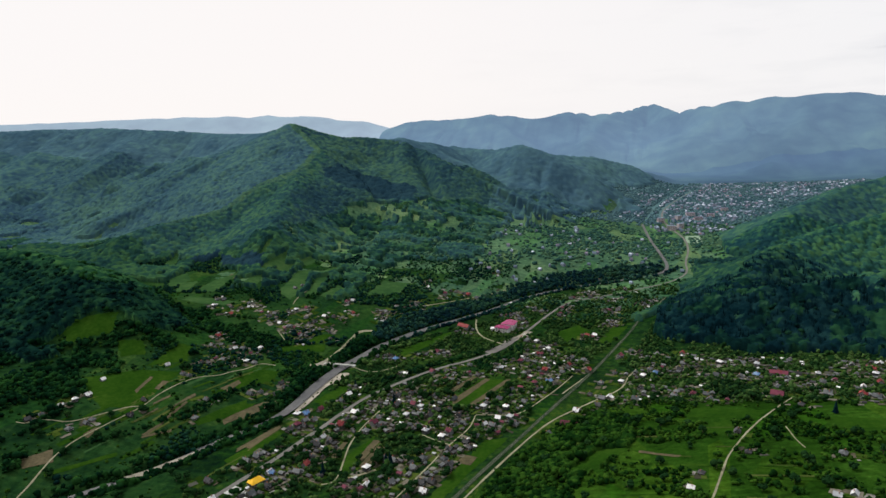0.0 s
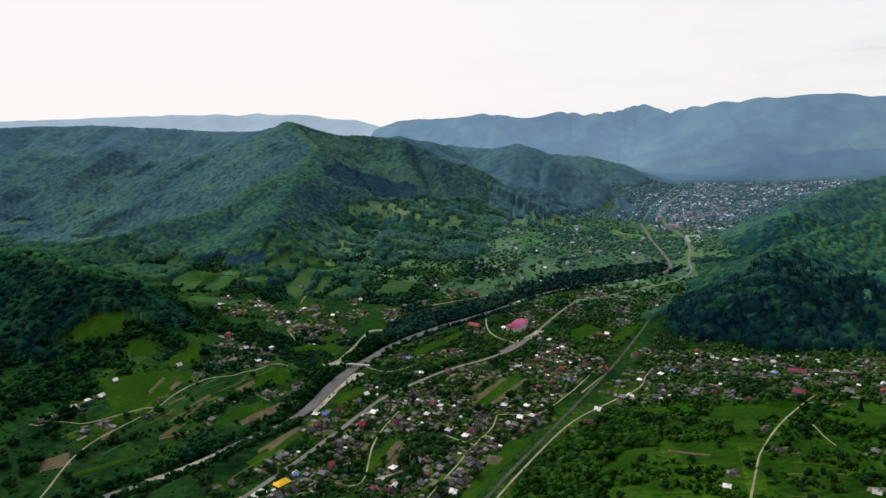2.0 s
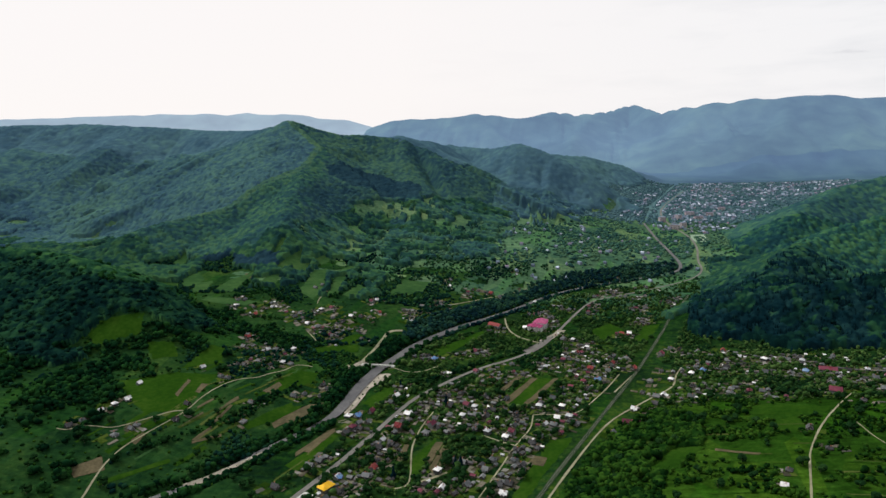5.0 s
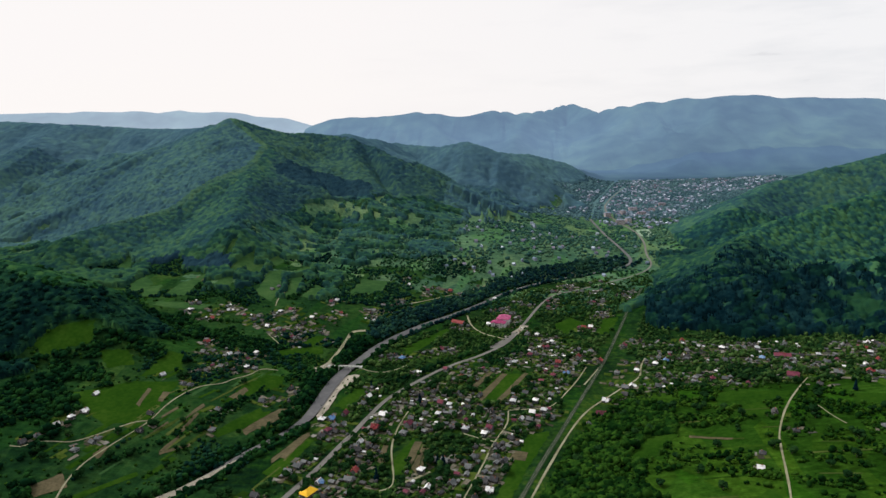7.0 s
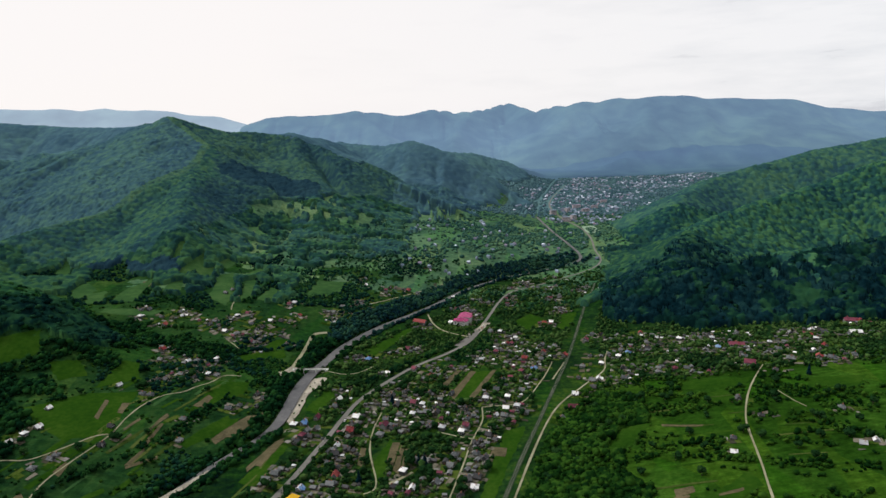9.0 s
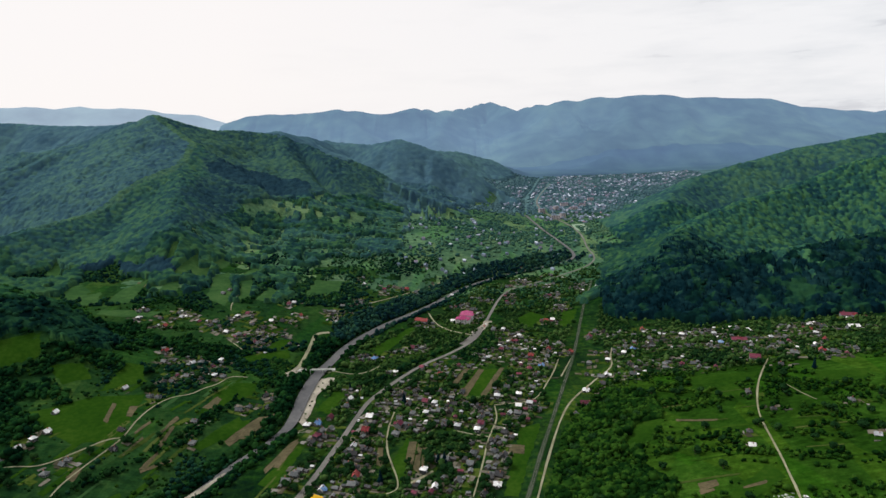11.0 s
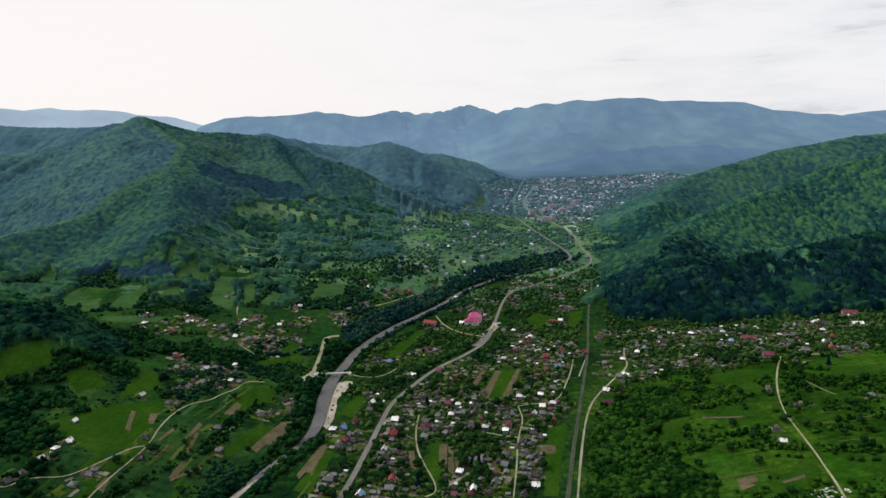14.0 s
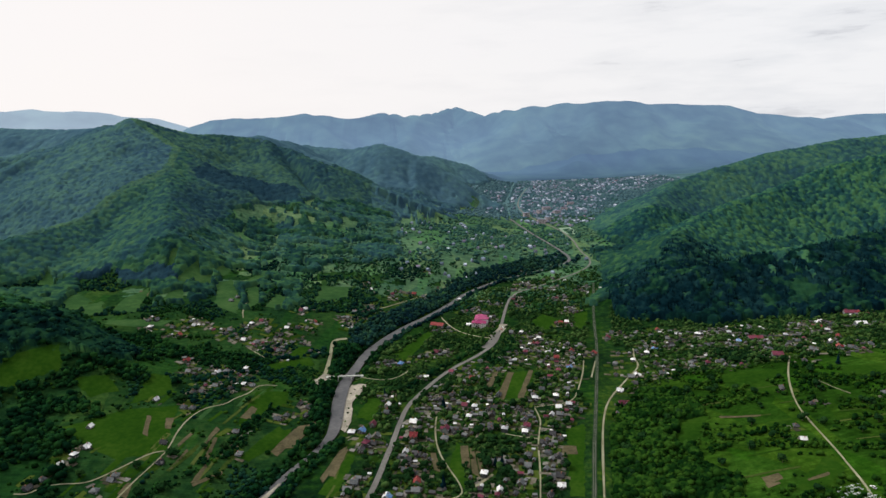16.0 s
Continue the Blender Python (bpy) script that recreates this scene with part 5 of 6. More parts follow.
def build_house(roof, wall, w, l, hw, rise, style, what="house"):
    mat, words = WALLS[wall]
    house = new("house")
    x0, x1, y0, y1 = -w / 2, w / 2, -l / 2, l / 2
    bm, rb = bmesh.new(), bmesh.new()
    if style == "hip":
        add_box(bm, x0, x1, y0, y1, -1.5, hw)
        add_hip_roof(rb, x0, x1, y0, y1, hw, rise)
    else:
        add_gable_wall(bm, x0, x1, y0, y1, -1.5, hw, rise)
        add_gable_roof(rb, x0, x1, y0, y1, hw, rise)
    part("wall", bm, mat, house)
    part("roof", rb, ROOF[roof], house)
    if style == "wing":
        wing = bmesh.new()
        add_gable_wall(wing, -l * 0.22, l * 0.22, x1 - 0.5, x1 + w * 0.42, -1.5, hw - 0.3, rise * 0.62)
        bmesh.ops.rotate(wing, cent=(0, 0, 0), matrix=Matrix.Rotation(-math.pi / 2, 3, "Z"), verts=wing.verts)
        part("wing_wall", wing, mat, house)
        wr = bmesh.new()
        add_gable_roof(wr, -l * 0.22, l * 0.22, x1 - w * 0.45, x1 + w * 0.42, hw - 0.3, rise * 0.62, 0.5)
        bmesh.ops.rotate(wr, cent=(0, 0, 0), matrix=Matrix.Rotation(-math.pi / 2, 3, "Z"), verts=wr.verts)
        part("wing_roof", wr, ROOF[roof], house)
    if style == "porch":
        part("porch", box_bm(x0 - 2.2, x0, -l * 0.3, l * 0.25, -1.5, hw * 0.72), mat, house)
        pr = bmesh.new()
        add_box(pr, x0 - 2.6, x0 + 0.02, -l * 0.34, l * 0.29, hw * 0.72, hw * 0.72 + 0.18)
        part("porch_roof", pr, ROOF[roof], house)
    ch = box_bm(-0.35 + w * 0.15, 0.35 + w * 0.15, l * 0.12, l * 0.12 + 0.7, hw, hw + rise + 0.9)
    add_box(ch, -0.45 + w * 0.15, 0.45 + w * 0.15, l * 0.12 - 0.1, l * 0.12 + 0.8, hw + rise + 0.85, hw + rise + 1.05)
    part("chimney", ch, M_BRICK, house)
    for k in (-0.28, 0.05):
        add_window(house, x0 if style != "porch" else x1, k * l, 0.9, "-x" if style != "porch" else "x")
    for k in (-0.25, 0.25):
        add_window(house, k * w, y0, 0.9, "-y")
        if hw > 3.8:
            add_window(house, k * w, y0, 2.9, "-y")
    if style != "hip":
        add_window(house, 0, y0, hw + rise * 0.2, "-y", 0.9, 1.0)
    part("door", box_bm(x0 - 0.07, x0 + 0.02, l * 0.27, l * 0.27 + 1.0, -0.05, 2.05), M_DOOR, house)
    two = "two-storey" if hw > 3.8 else "single-storey"
    return tagged(house, f"{two} {words} house with a {ROOF_WORDS[roof]} roof", "house", "village houses")


def build_shed(wall, roof, w, l, h):
    barn = w > 4
    shed = new("barn" if barn else "shed")
    bm, rb = bmesh.new(), bmesh.new()
    add_gable_wall(bm, -w / 2, w / 2, -l / 2, l / 2, -1.2, h, w * 0.28)
    add_gable_roof(rb, -w / 2, w / 2, -l / 2, l / 2, h, w * 0.28, 0.35, 0.14)
    part("wall", bm, WALLS[wall][0], shed)
    part("roof", rb, ROOF[roof], shed)
    part("door", box_bm(-0.7, 0.7, -l / 2 - 0.06, -l / 2 + 0.02, -0.05, 1.9), M_DOOR, shed)
    return tagged(shed, f"{'low' if barn else 'small'} {WALLS[wall][1]} {'barn' if barn else 'shed'} with a {ROOF_WORDS[roof]} roof", "barn" if barn else "shed", "barns" if barn else "garden sheds")


HOUSE_KITS = {}
for roof_name, specs in {
    "white": [(0, 5.9, 7.2, 2.8, 2.8, "gable"), (1, 5.5, 6.9, 2.6, 2.5, "wing"), (2, 6.1, 6.6, 4.5, 2.3, "hip")],
    "grey": [(0, 5.9, 6.6, 2.8, 2.4, "hip"), (2, 5.5, 7.6, 2.7, 2.6, "gable"), (1, 5.9, 6.9, 2.6, 2.7, "porch")],
    "dark": [(3, 5.5, 6.9, 2.4, 3.0, "gable"), (1, 5.9, 6.6, 2.6, 2.5, "hip"), (2, 5.5, 6.9, 2.6, 2.6, "wing")],
    "maroon": [(0, 6.1, 7.6, 4.6, 2.8, "wing"), (1, 6.1, 7.2, 2.8, 3.1, "gable"), (2, 6.6, 7.2, 4.5, 2.6, "hip")],
    "red": [(0, 6.1, 7.2, 2.8, 2.9, "gable"), (1, 6.1, 6.9, 4.5, 2.6, "wing")],
    "blue": [(0, 6.1, 6.6, 2.8, 2.6, "hip"), (1, 5.9, 6.9, 2.8, 2.6, "wing")],
}.items():
    HOUSE_KITS[roof_name] = [[None, (roof_name, *spec)] for spec in specs]
SHED_KITS = [[None, (3, "grey", 3.4, 4.6, 2.1)], [None, (2, "dark", 3.2, 4.4, 2.1)], [None, (3, "dark", 4.4, 6.5, 2.4)], [None, (0, "white", 3, 4, 2.1)], [None, (2, "grey", 5, 6.5, 2.6)], [None, (1, "maroon", 4.6, 6, 2.5)]]
PLACED = []


def place(kit, build, m):
    """The first of a kind is built, the rest are its copies."""
    if kit[0] is None:
        kit[0] = build(*kit[1])
        kit[0].matrix_basis = m
        return kit[0]
    return copy_thing(kit[0], m)


def lowest(x, y, r=4):
    return float(min(ground(x + a, y + b) for a in (-r, r) for b in (-r, r)))


def stand(x, y, turn, kit, build, r=4.5, size=0.86):
    PLACED.append((x, y))
    return place(kit, build, pose(x, y, lowest(x, y, r) + 0.35, 0, 0, turn) @ Matrix.Scale(size * (1 if build is build_shed else RNG.uniform(0.93, 1.1)), 4))


def village(_name, **lots):
    for roof_name, spots in lots.items():
        for x, y in spots:
            muted = roof_name == "white" and RNG.random() < (0.22 if _name in ("centre", "lower") else 0.45)
            if roof_name == "maroon" and RNG.random() < 0.55:
                muted = True
            kits = HOUSE_KITS[("dark" if roof_name == "maroon" else "grey") if muted else roof_name]
            turn = -20 + RNG.choice([0, 90, 180, 270]) + RNG.normal(0, 7)
            stand(x, y, turn, kits[RNG.integers(len(kits))], build_house)


# ---- where the houses stand ----
village("dale", white=[(-800, 905)], grey=[(-880, 960)], dark=[(-760, 900), (-840, 930)])
village("centre",
        white=[(-260, 614), (-295, 563), (-272, 552), (-237, 572), (-248, 518), (-267, 452), (-209, 566), (-212, 536), (-184, 574), (-175, 595), (-188, 471), (-178, 490), (-139, 535), (-156, 543), (-112, 603), (-90, 605), (-94, 581), (-83, 583), (-105, 567), (-128, 498), (-132, 446), (-180, 448)],
        grey=[(-261, 598), (-280, 549), (-197, 576), (-250, 488), (-244, 457), (-291, 475), (-168, 623), (-146, 619), (-133, 560), (-73, 621), (-97, 566), (-162, 455), (-109, 542), (-170, 488), (-99, 625), (-76, 571), (-146, 496), (-150, 480), (-170, 578)],
        dark=[(-286, 527), (-239, 557), (-247, 504), (-243, 483), (-206, 618), (-194, 627), (-168, 548), (-133, 580), (-161, 576), (-167, 556), (-111, 614), (-110, 520), (-115, 529), (-137, 457), (-129, 460), (-144, 435)],
        maroon=[(-275, 574), (-282, 537), (-275, 538), (-238, 512), (-201, 595), (-209, 551), (-201, 547), (-184, 601), (-161, 588), (-156, 591), (-145, 592), (-134, 546), (-121, 490), (-127, 515), (-195, 452)],
        red=[(-239, 543), (-242, 469)],
        blue=[(-286, 563)])
village("north",
        white=[(-90, 810), (-78, 804), (-140, 914), (-106, 898), (-215, 678), (-109, 708), (-61, 779), (-82, 697), (-5, 841), (-18, 746), (23, 680), (3, 637), (10, 639), (46, 695), (-21, 607)],
        grey=[(-148, 716), (-112, 709), (-32, 752), (-40, 706), (-90, 649), (38, 785), (55, 717), (78, 755), (2, 680), (-45, 555)],
        dark=[(-170, 692), (-64, 653), (-9, 649), (48, 781), (-1, 618)],
        maroon=[(-183, 856), (-99, 883), (-196, 754), (-251, 732), (-186, 686), (-133, 686), (-90, 732), (-68, 760), (-82, 737), (-68, 669), (16, 888), (24, 764), (17, 709), (-27, 576)],
        red=[(-166, 666), (-73, 761), (-34, 729), (-59, 707), (-15, 837), (-12, 714)],
        blue=[(-241, 722), (-52, 677), (59, 704)])
village("east",
        white=[(107, 750), (129, 733), (165, 725), (71, 635), (75, 646), (168, 647), (280, 720), (262, 681), (238, 643), (311, 689), (238, 612), (213, 686), (200, 739)],
        grey=[(67, 773), (153, 734), (141, 686), (119, 693), (92, 737), (101, 635), (102, 622), (203, 625), (286, 706), (262, 614), (210, 660), (254, 719), (35, 630), (171, 488)],
        dark=[(86, 716), (173, 596), (110, 497), (72, 464), (110, 538)],
        maroon=[(196, 689), (89, 635), (160, 622), (245, 681), (341, 751), (41, 660)],
        red=[(95, 773), (178, 691), (267, 701), (256, 654), (348, 738), (228, 618)],
        blue=[(157, 690)])
village("west",
        white=[(-520, 504), (-514, 516), (-510, 529), (-519, 561), (-482, 619), (-469, 689), (-432, 697), (-413, 706), (-440, 693), (-409, 665), (-400, 667), (-358, 604), (-386, 767)],
        grey=[(-475, 493), (-476, 487), (-483, 473), (-453, 606), (-445, 605), (-435, 659), (-365, 594), (-339, 604), (-379, 751), (-415, 787), (-397, 564), (-524, 484)],
        dark=[(-529, 473), (-448, 512), (-452, 539), (-445, 643), (-420, 655), (-338, 622), (-349, 775)],
        maroon=[(-452, 641), (-390, 768), (-348, 632)],
        red=[(-477, 716)])
village("slope",
        white=[(-497, 830), (-547, 844), (-547, 818), (-364, 903), (-383, 837), (-451, 820), (-455, 809), (-373, 797), (-428, 840), (-505, 842), (-301, 851), (-296, 905), (-268, 921), (-276, 1030), (-272, 1002), (-171, 1090), (-430, 793)],
        grey=[(-556, 842), (-469, 924), (-464, 940), (-414, 791), (-405, 823), (-521, 822), (-305, 883), (-190, 994)],
        dark=[(-369, 839), (-388, 817), (-394, 808), (-443, 808), (-308, 872), (-234, 1000), (-212, 999), (-226, 1002)],
        maroon=[(-369, 892), (-417, 852), (-270, 933), (-239, 986), (-179, 1003)],
        red=[(-507, 796), (-349, 860), (-204, 997)])
village("lower",
        white=[(147, 424), (157, 425), (-293, 407), (62, 441), (-389, 530)],
        grey=[(-291, 479), (-296, 466), (-242, 458), (-266, 420)],
        dark=[(-311, 432), (-258, 432)],
        blue=[(-266, 452)])
village("upper",
        white=[(56, 1048), (111, 972), (-134, 986), (-119, 1009), (-94, 951), (0, 1136), (74, 1001), (-162, 1027), (97, 984)],
        grey=[(-43, 1010), (-22, 1043), (22, 1058), (-82, 941), (65, 988), (34, 1018), (4, 1013)],
        maroon=[(42, 1067), (-48, 970), (-13, 1021), (28, 956)],
        dark=[(-56, 922), (8, 952), (53, 983), (-125, 917)])


def clear_of(x, y, house=4.6, road=6.5, lane=3.2, plots=True):
    """Where nothing is built, laid or tilled."""
    ok = np.ones(np.shape(x), bool)
    if house:
        for hx, hy in PLACED:
            ok &= np.hypot(x - hx, y - hy) > house
    ok &= seg_dist(x, y, ROAD)[0] > road
    ok &= seg_dist(x, y, RAIL)[0] > road + 1
    ok &= seg_dist(x, y, RIVER)[0] > np.where(np.asarray(y) < 560, 3.6, np.where(np.asarray(y) > 950, 5.5, 9.5))
    for line in TRACKS:
        ok &= seg_dist(x, y, line)[0] > lane
    if plots:
        for poly in PLOTS:
            ok &= ~within(x, y, poly)
    return ok


VILLAGE = [(-330, 380), (-270, 560), (-290, 640), (-270, 760), (-200, 850), (-140, 900), (-100, 1010), (0, 1070), (110, 1110), (140, 1060), (30, 850), (-20, 720), (-70, 590), (-135, 430), (-165, 360)]
EAST_VILLAGE = [(0, 600), (30, 720), (50, 780), (180, 760), (300, 730), (420, 760), (420, 650), (280, 590), (190, 600), (110, 610), (60, 610)]
WEST_VILLAGE = [(-470, 640), (-480, 720), (-560, 820), (-560, 860), (-380, 870), (-300, 930), (-200, 1030), (-180, 990), (-300, 840), (-340, 760), (-370, 680)]
# sheds and small houses in the gardens between
for poly, count in ((VILLAGE, 320), (EAST_VILLAGE, 150), (WEST_VILLAGE, 70)):
    lo, hi = np.min(poly, 0), np.max(poly, 0)
    made = 0
    for _ in range(6000):
        x, y = RNG.uniform(lo, hi)
        if made < count and within(x, y, poly) and clear_of(x, y, 4.6, 7, 3.2) and np.min(np.hypot(*(np.array(PLACED) - (x, y)).T)) < 13:
            stand(x, y, -20 + RNG.choice([0, 90]) + RNG.normal(0, 8), SHED_KITS[RNG.choice(6, p=[0.24, 0.20, 0.20, 0.12, 0.17, 0.07])], build_shed, 2.5)
            made += 1

# ---- the school, the yellow-roofed inn, the bridge ----
M_SCHOOL = material("bright_plaster", [(0.42, 0.41, 0.40), (0.54, 0.53, 0.52), (0.64, 0.63, 0.62)], 0.9, 0.2, 1.0)


def build_school():
    school = new("school")
    roof = ROOF["magenta"]
    for x0, x1, y0, y1, h, rise in ((-11, 11, -20, -8, 8.0, 4.2), (-8, 13, -2, 9, 9.0, 4.2), (-9, 9, 14, 24, 7.5, 3.8)):
        b, r = bmesh.new(), bmesh.new()
        add_box(b, x0, x1, y0, y1, -2, h)
        add_hip_roof(r, x0, x1, y0, y1, h, rise, 0.8, 0.35)
        part("wall", b, M_SCHOOL, school)
        part("roof", r, roof, school)
    for y0, y1 in ((-8.1, -1.9), (8.9, 14.1)):                  # lower links between the wings
        part("link", box_bm(-7, 7, y0, y1, -2, 6.4), M_SCHOOL, school)
        part("link_roof", box_bm(-7.4, 7.4, y0 + 0.15, y1 - 0.15, 6.4, 6.8), ROOF["white"], school)
    for k in (-6, 6):                                          # gabled bays on the front
        b, r = bmesh.new(), bmesh.new()
        add_gable_wall(b, k - 2.4, k + 2.4, -22.5, -19.9, -2, 7.6, 2.4)
        add_gable_roof(r, k - 2.4, k + 2.4, -22.5, -16.0, 7.6, 2.4, 0.5)
        part("bay_wall", b, M_SCHOOL, school)
        part("bay_roof", r, roof, school)
    for z in (0.9, 3.7, 6.2):
        for k in range(7):
            add_window(school, (-6 if k < 1 else 6 if k > 5 else -9 + 3 * k), -22.5 if k in (0, 6) else -20, z, "-y", 1.5, 1.6)
    for z in (0.9, 3.7):
        for k in range(5):
            add_window(school, -8, -1.2 + 2.2 * k, z, "-x", 1.3, 1.6)
            add_window(school, 13, -1.2 + 2.2 * k, z, "x", 1.3, 1.6)
    part("door", box_bm(-1.2, 1.2, -20.1, -19.9, -0.1, 2.3), M_DOOR, school)
    part("annex", box_bm(-21, -11, -18, -8, -2, 4.2), M_SCHOOL, school, "low white annex")
    part("annex_roof", box_bm(-21.4, -11, -18.4, -7.6, 4.2, 4.5), ROOF["white"], school)
    return tagged(school, "large white school with magenta metal hip roofs", "school")


tagged(ribbon("lay_by", [(-136, 762), (-117, 790), (-106, 822)], 9, M_ASPHALT, 0.46, 4, 3), "wide worn asphalt lay-by along the road", "lay-by", kind="structure")
sch = build_school()
sch.matrix_basis = pose(-124, 856, float(ground(-124, 856)) + 0.4, 0, 0, -16) @ Matrix.Scale(0.86, 4)
PLACED += [(-124, 840), (-124, 856), (-118, 872), (-132, 846), (-116, 850)]
tagged(ribbon("school_yard", [(-118, 800), (-98, 828), (-92, 850)], 11, M_GRAVEL, 0.45, 4, 3), "pale gravel school yard beside the road", "yard", kind="structure")


def build_inn():
    inn = new("inn")
    b, r = bmesh.new(), bmesh.new()
    add_box(b, -5, 5, -7.5, 7.5, -1.5, 4)
    add_hip_roof(r, -5, 5, -7.5, 7.5, 4, 4.2, 0.9)
    part("wall", b, WALLS[1][0], inn)
    part("roof", r, ROOF["yellow"], inn)
    part("porch", box_bm(-8.5, -5, -5, 4, -1.5, 3.0), WALLS[1][0], inn)
    part("porch_roof", box_bm(-9, -4.9, -5.5, 4.5, 3.0, 3.25), ROOF["yellow"], inn)
    for k in (-5, -2, 1, 4):
        add_window(inn, 5, k, 0.9, "x", 1.3, 1.5)
    for k in (-2.6, 2.6):
        add_window(inn, k, -7.5, 0.9, "-y", 1.3, 1.5)
    part("door", box_bm(-8.6, -8.45, -0.6, 0.6, -0.05, 2.1), M_DOOR, inn)
    return tagged(inn, "cream roadside inn with a bright yellow hip roof", "inn")


inn = build_inn()
inn.matrix_basis = pose(-270, 436, lowest(-270, 436) + 0.4, 0, 0, -28) @ Matrix.Scale(0.74, 4)
PLACED.append((-270, 436))
tagged(ribbon("inn_yard", [(-288, 425), (-270, 418)], 12, M_CONCRETE, 0.4, 3, 3), "paved parking yard beside the inn", "yard", kind="structure")


def build_long_house(l, w, h, roof, words):
    house = new("long_house")
    b, r = bmesh.new(), bmesh.new()
    add_gable_wall(b, -w / 2, w / 2, -l / 2, l / 2, -1.5, h, w * 0.34)
    add_gable_roof(r, -w / 2, w / 2, -l / 2, l / 2, h, w * 0.34)
    part("wall", b, WALLS[0][0], house)
    part("roof", r, ROOF[roof], house)
    for k in range(int(l / 4)):
        add_window(house, -w / 2, -l / 2 + 2 + 4 * k, 0.9, "-x")
    part("door", box_bm(w / 2 - 0.02, w / 2 + 0.08, -0.6, 0.6, -0.05, 2.1), M_DOOR, house)
    return tagged(house, f"long white house with a {words} roof", "house", "village houses")


for x, y, turn, l, w, h, roof, words in ((-183, 856, 60, 18, 8, 3.5, "red", "red tiled"), (178, 691, 80, 16, 6.5, 3.2, "maroon", "maroon metal"), (341, 742, 75, 18, 7, 3.5, "maroon", "maroon metal"),
                                         (160, 622, 70, 10, 8, 4, "maroon", "maroon metal"), (-27, 576, 80, 15, 5.5, 2.4, "maroon", "maroon metal"), (311, 689, 80, 12, 6, 3, "white", "bright zinc")):
    house = build_long_house(l, w, h, roof, words)
    house.matrix_basis = pose(x, y, lowest(x, y) + 0.4, 0, 0, turn)


def build_bridge():
    bridge = new("bridge")
    L = 36.0
    part("deck", box_bm(-L / 2, L / 2, -1.35, 1.35, 2.6, 3.1), M_CONCRETE, bridge)
    for s in (-1, 1):
        part("girder", box_bm(-L / 2, L / 2, s * 0.9 - 0.25, s * 0.9 + 0.25, 1.8, 2.6), M_CONCRETE, bridge)
        rail = bmesh.new()
        add_box(rail, -L / 2, L / 2, s * 1.27 - 0.06, s * 1.27 + 0.06, 4.0, 4.12)
        part("handrail", rail, M_STEEL, bridge)
        for k in range(13):
            x = -L / 2 + L * k / 12
            part("post", box_bm(x - 0.06, x + 0.06, s * 1.27 - 0.06, s * 1.27 + 0.06, 3.1, 4.0), M_STEEL, bridge)
    for x in (-7, 7):
        part("pier", box_bm(x - 0.7, x + 0.7, -2.0, 2.0, -3.5, 1.8), M_CONCRETE, bridge)
    for x in (-L / 2 - 1.0, L / 2 + 1.0):
        part("abutment", box_bm(x - 1.6, x + 1.6, -2.6, 2.6, -4, 2.55), M_CONCRETE, bridge)
    return tagged(bridge, "narrow pale concrete bridge over the grey river", "bridge")


br = build_bridge()
br.matrix_basis = pose(-305, 699, -1.6, 0, 0, -4)

# rails of the railway
for s in (-0.76, 0.76):
    p = resample(RAIL, 6)
    tan = np.gradient(p, axis=0)
    tan /= np.linalg.norm(tan, axis=1)[:, None]
    q = p + np.stack([-tan[:, 1], tan[:, 0]], -1) * s
    tagged(ribbon("rail", [tuple(v) for v in q], 0.16, M_STEEL, 0.72, 6, 2), "worn steel rail on dark ballast", "rail", kind="structure")

# ---- valley trees ----
def noise_mask(x, y, size, seed, a, b):
    return sm(fbm(x / size, y / size, seed, 3), a, b)


def sizes(n, lo, hi):
    return lo + (hi - lo) * RNG.random(n) ** 1.6


def plant(name, pts, lo, hi, kind, mat, label, tall=1.0):
    pts = pts[clear_of(pts[:, 0], pts[:, 1])]
    return grove(name, pts, sizes(len(pts), lo, hi), kind, mat, label, tall)


# both river banks
def bank(x, y):
    d = seg_dist(x, y, RIVER)[0]
    xr = np.interp(y, [p[1] for p in RIVER], [p[0] for p in RIVER])
    left = x < xr
    wide = np.where(left, np.where(y > 760, 44, np.where(y > 560, 26, 19)), np.where(y < 560, 19, 19))
    bare = ~left & (y > 545) & (y < 690) & (d < 32)
    return np.where((d > np.where(y < 560, np.where(left, np.where(y < 490, 7.5, 5), np.where(y < 475, 6, 3.8)), 9.5)) & (d < wide) & ~bare, np.where(y < 560, np.where(left, 0.6, 0.95), np.where(left, 0.95, 0.6)), 0)


plant("riverside_trees", scatter(-480, 160, 330, 800, 4.0, bank), 3.8, 7.2, "mid", M_FOREST_NEAR, "dense dark green trees along the river bank", 1.1)
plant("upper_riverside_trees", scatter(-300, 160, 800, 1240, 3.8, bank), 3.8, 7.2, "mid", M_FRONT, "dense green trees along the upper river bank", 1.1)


def in_hedges(x, y):
    c = np.zeros(np.shape(x))
    for width, _, line in HEDGES:
        c = np.maximum(c, 0.9 * (seg_dist(x, y, line)[0] < width / 2 * (0.7 + 0.6 * vnoise(x / 15, y / 15, 5))))
    return c


plant("hedgerow_trees", scatter(-660, -60, 360, 1060, 3.6, in_hedges), 2.0, 4.8, "mid", M_FOREST_NEAR, "dark green hedgerow trees between the fields", 1.1)
plant("pasture_hedges", scatter(-60, 260, 360, 700, 3.4, in_hedges), 1.8, 4.6, "mid", M_SHRUB, "green hedges along the pasture terraces", 1.0)
plant("terrace_trees", scatter(-1000, -440, 380, 800, 4.0, lambda x, y: 0.85 * strewn(x, y)), 4.0, 8.0, "mid", M_FOREST_NEAR, "dark green trees in clumps over the terraces", 1.0)
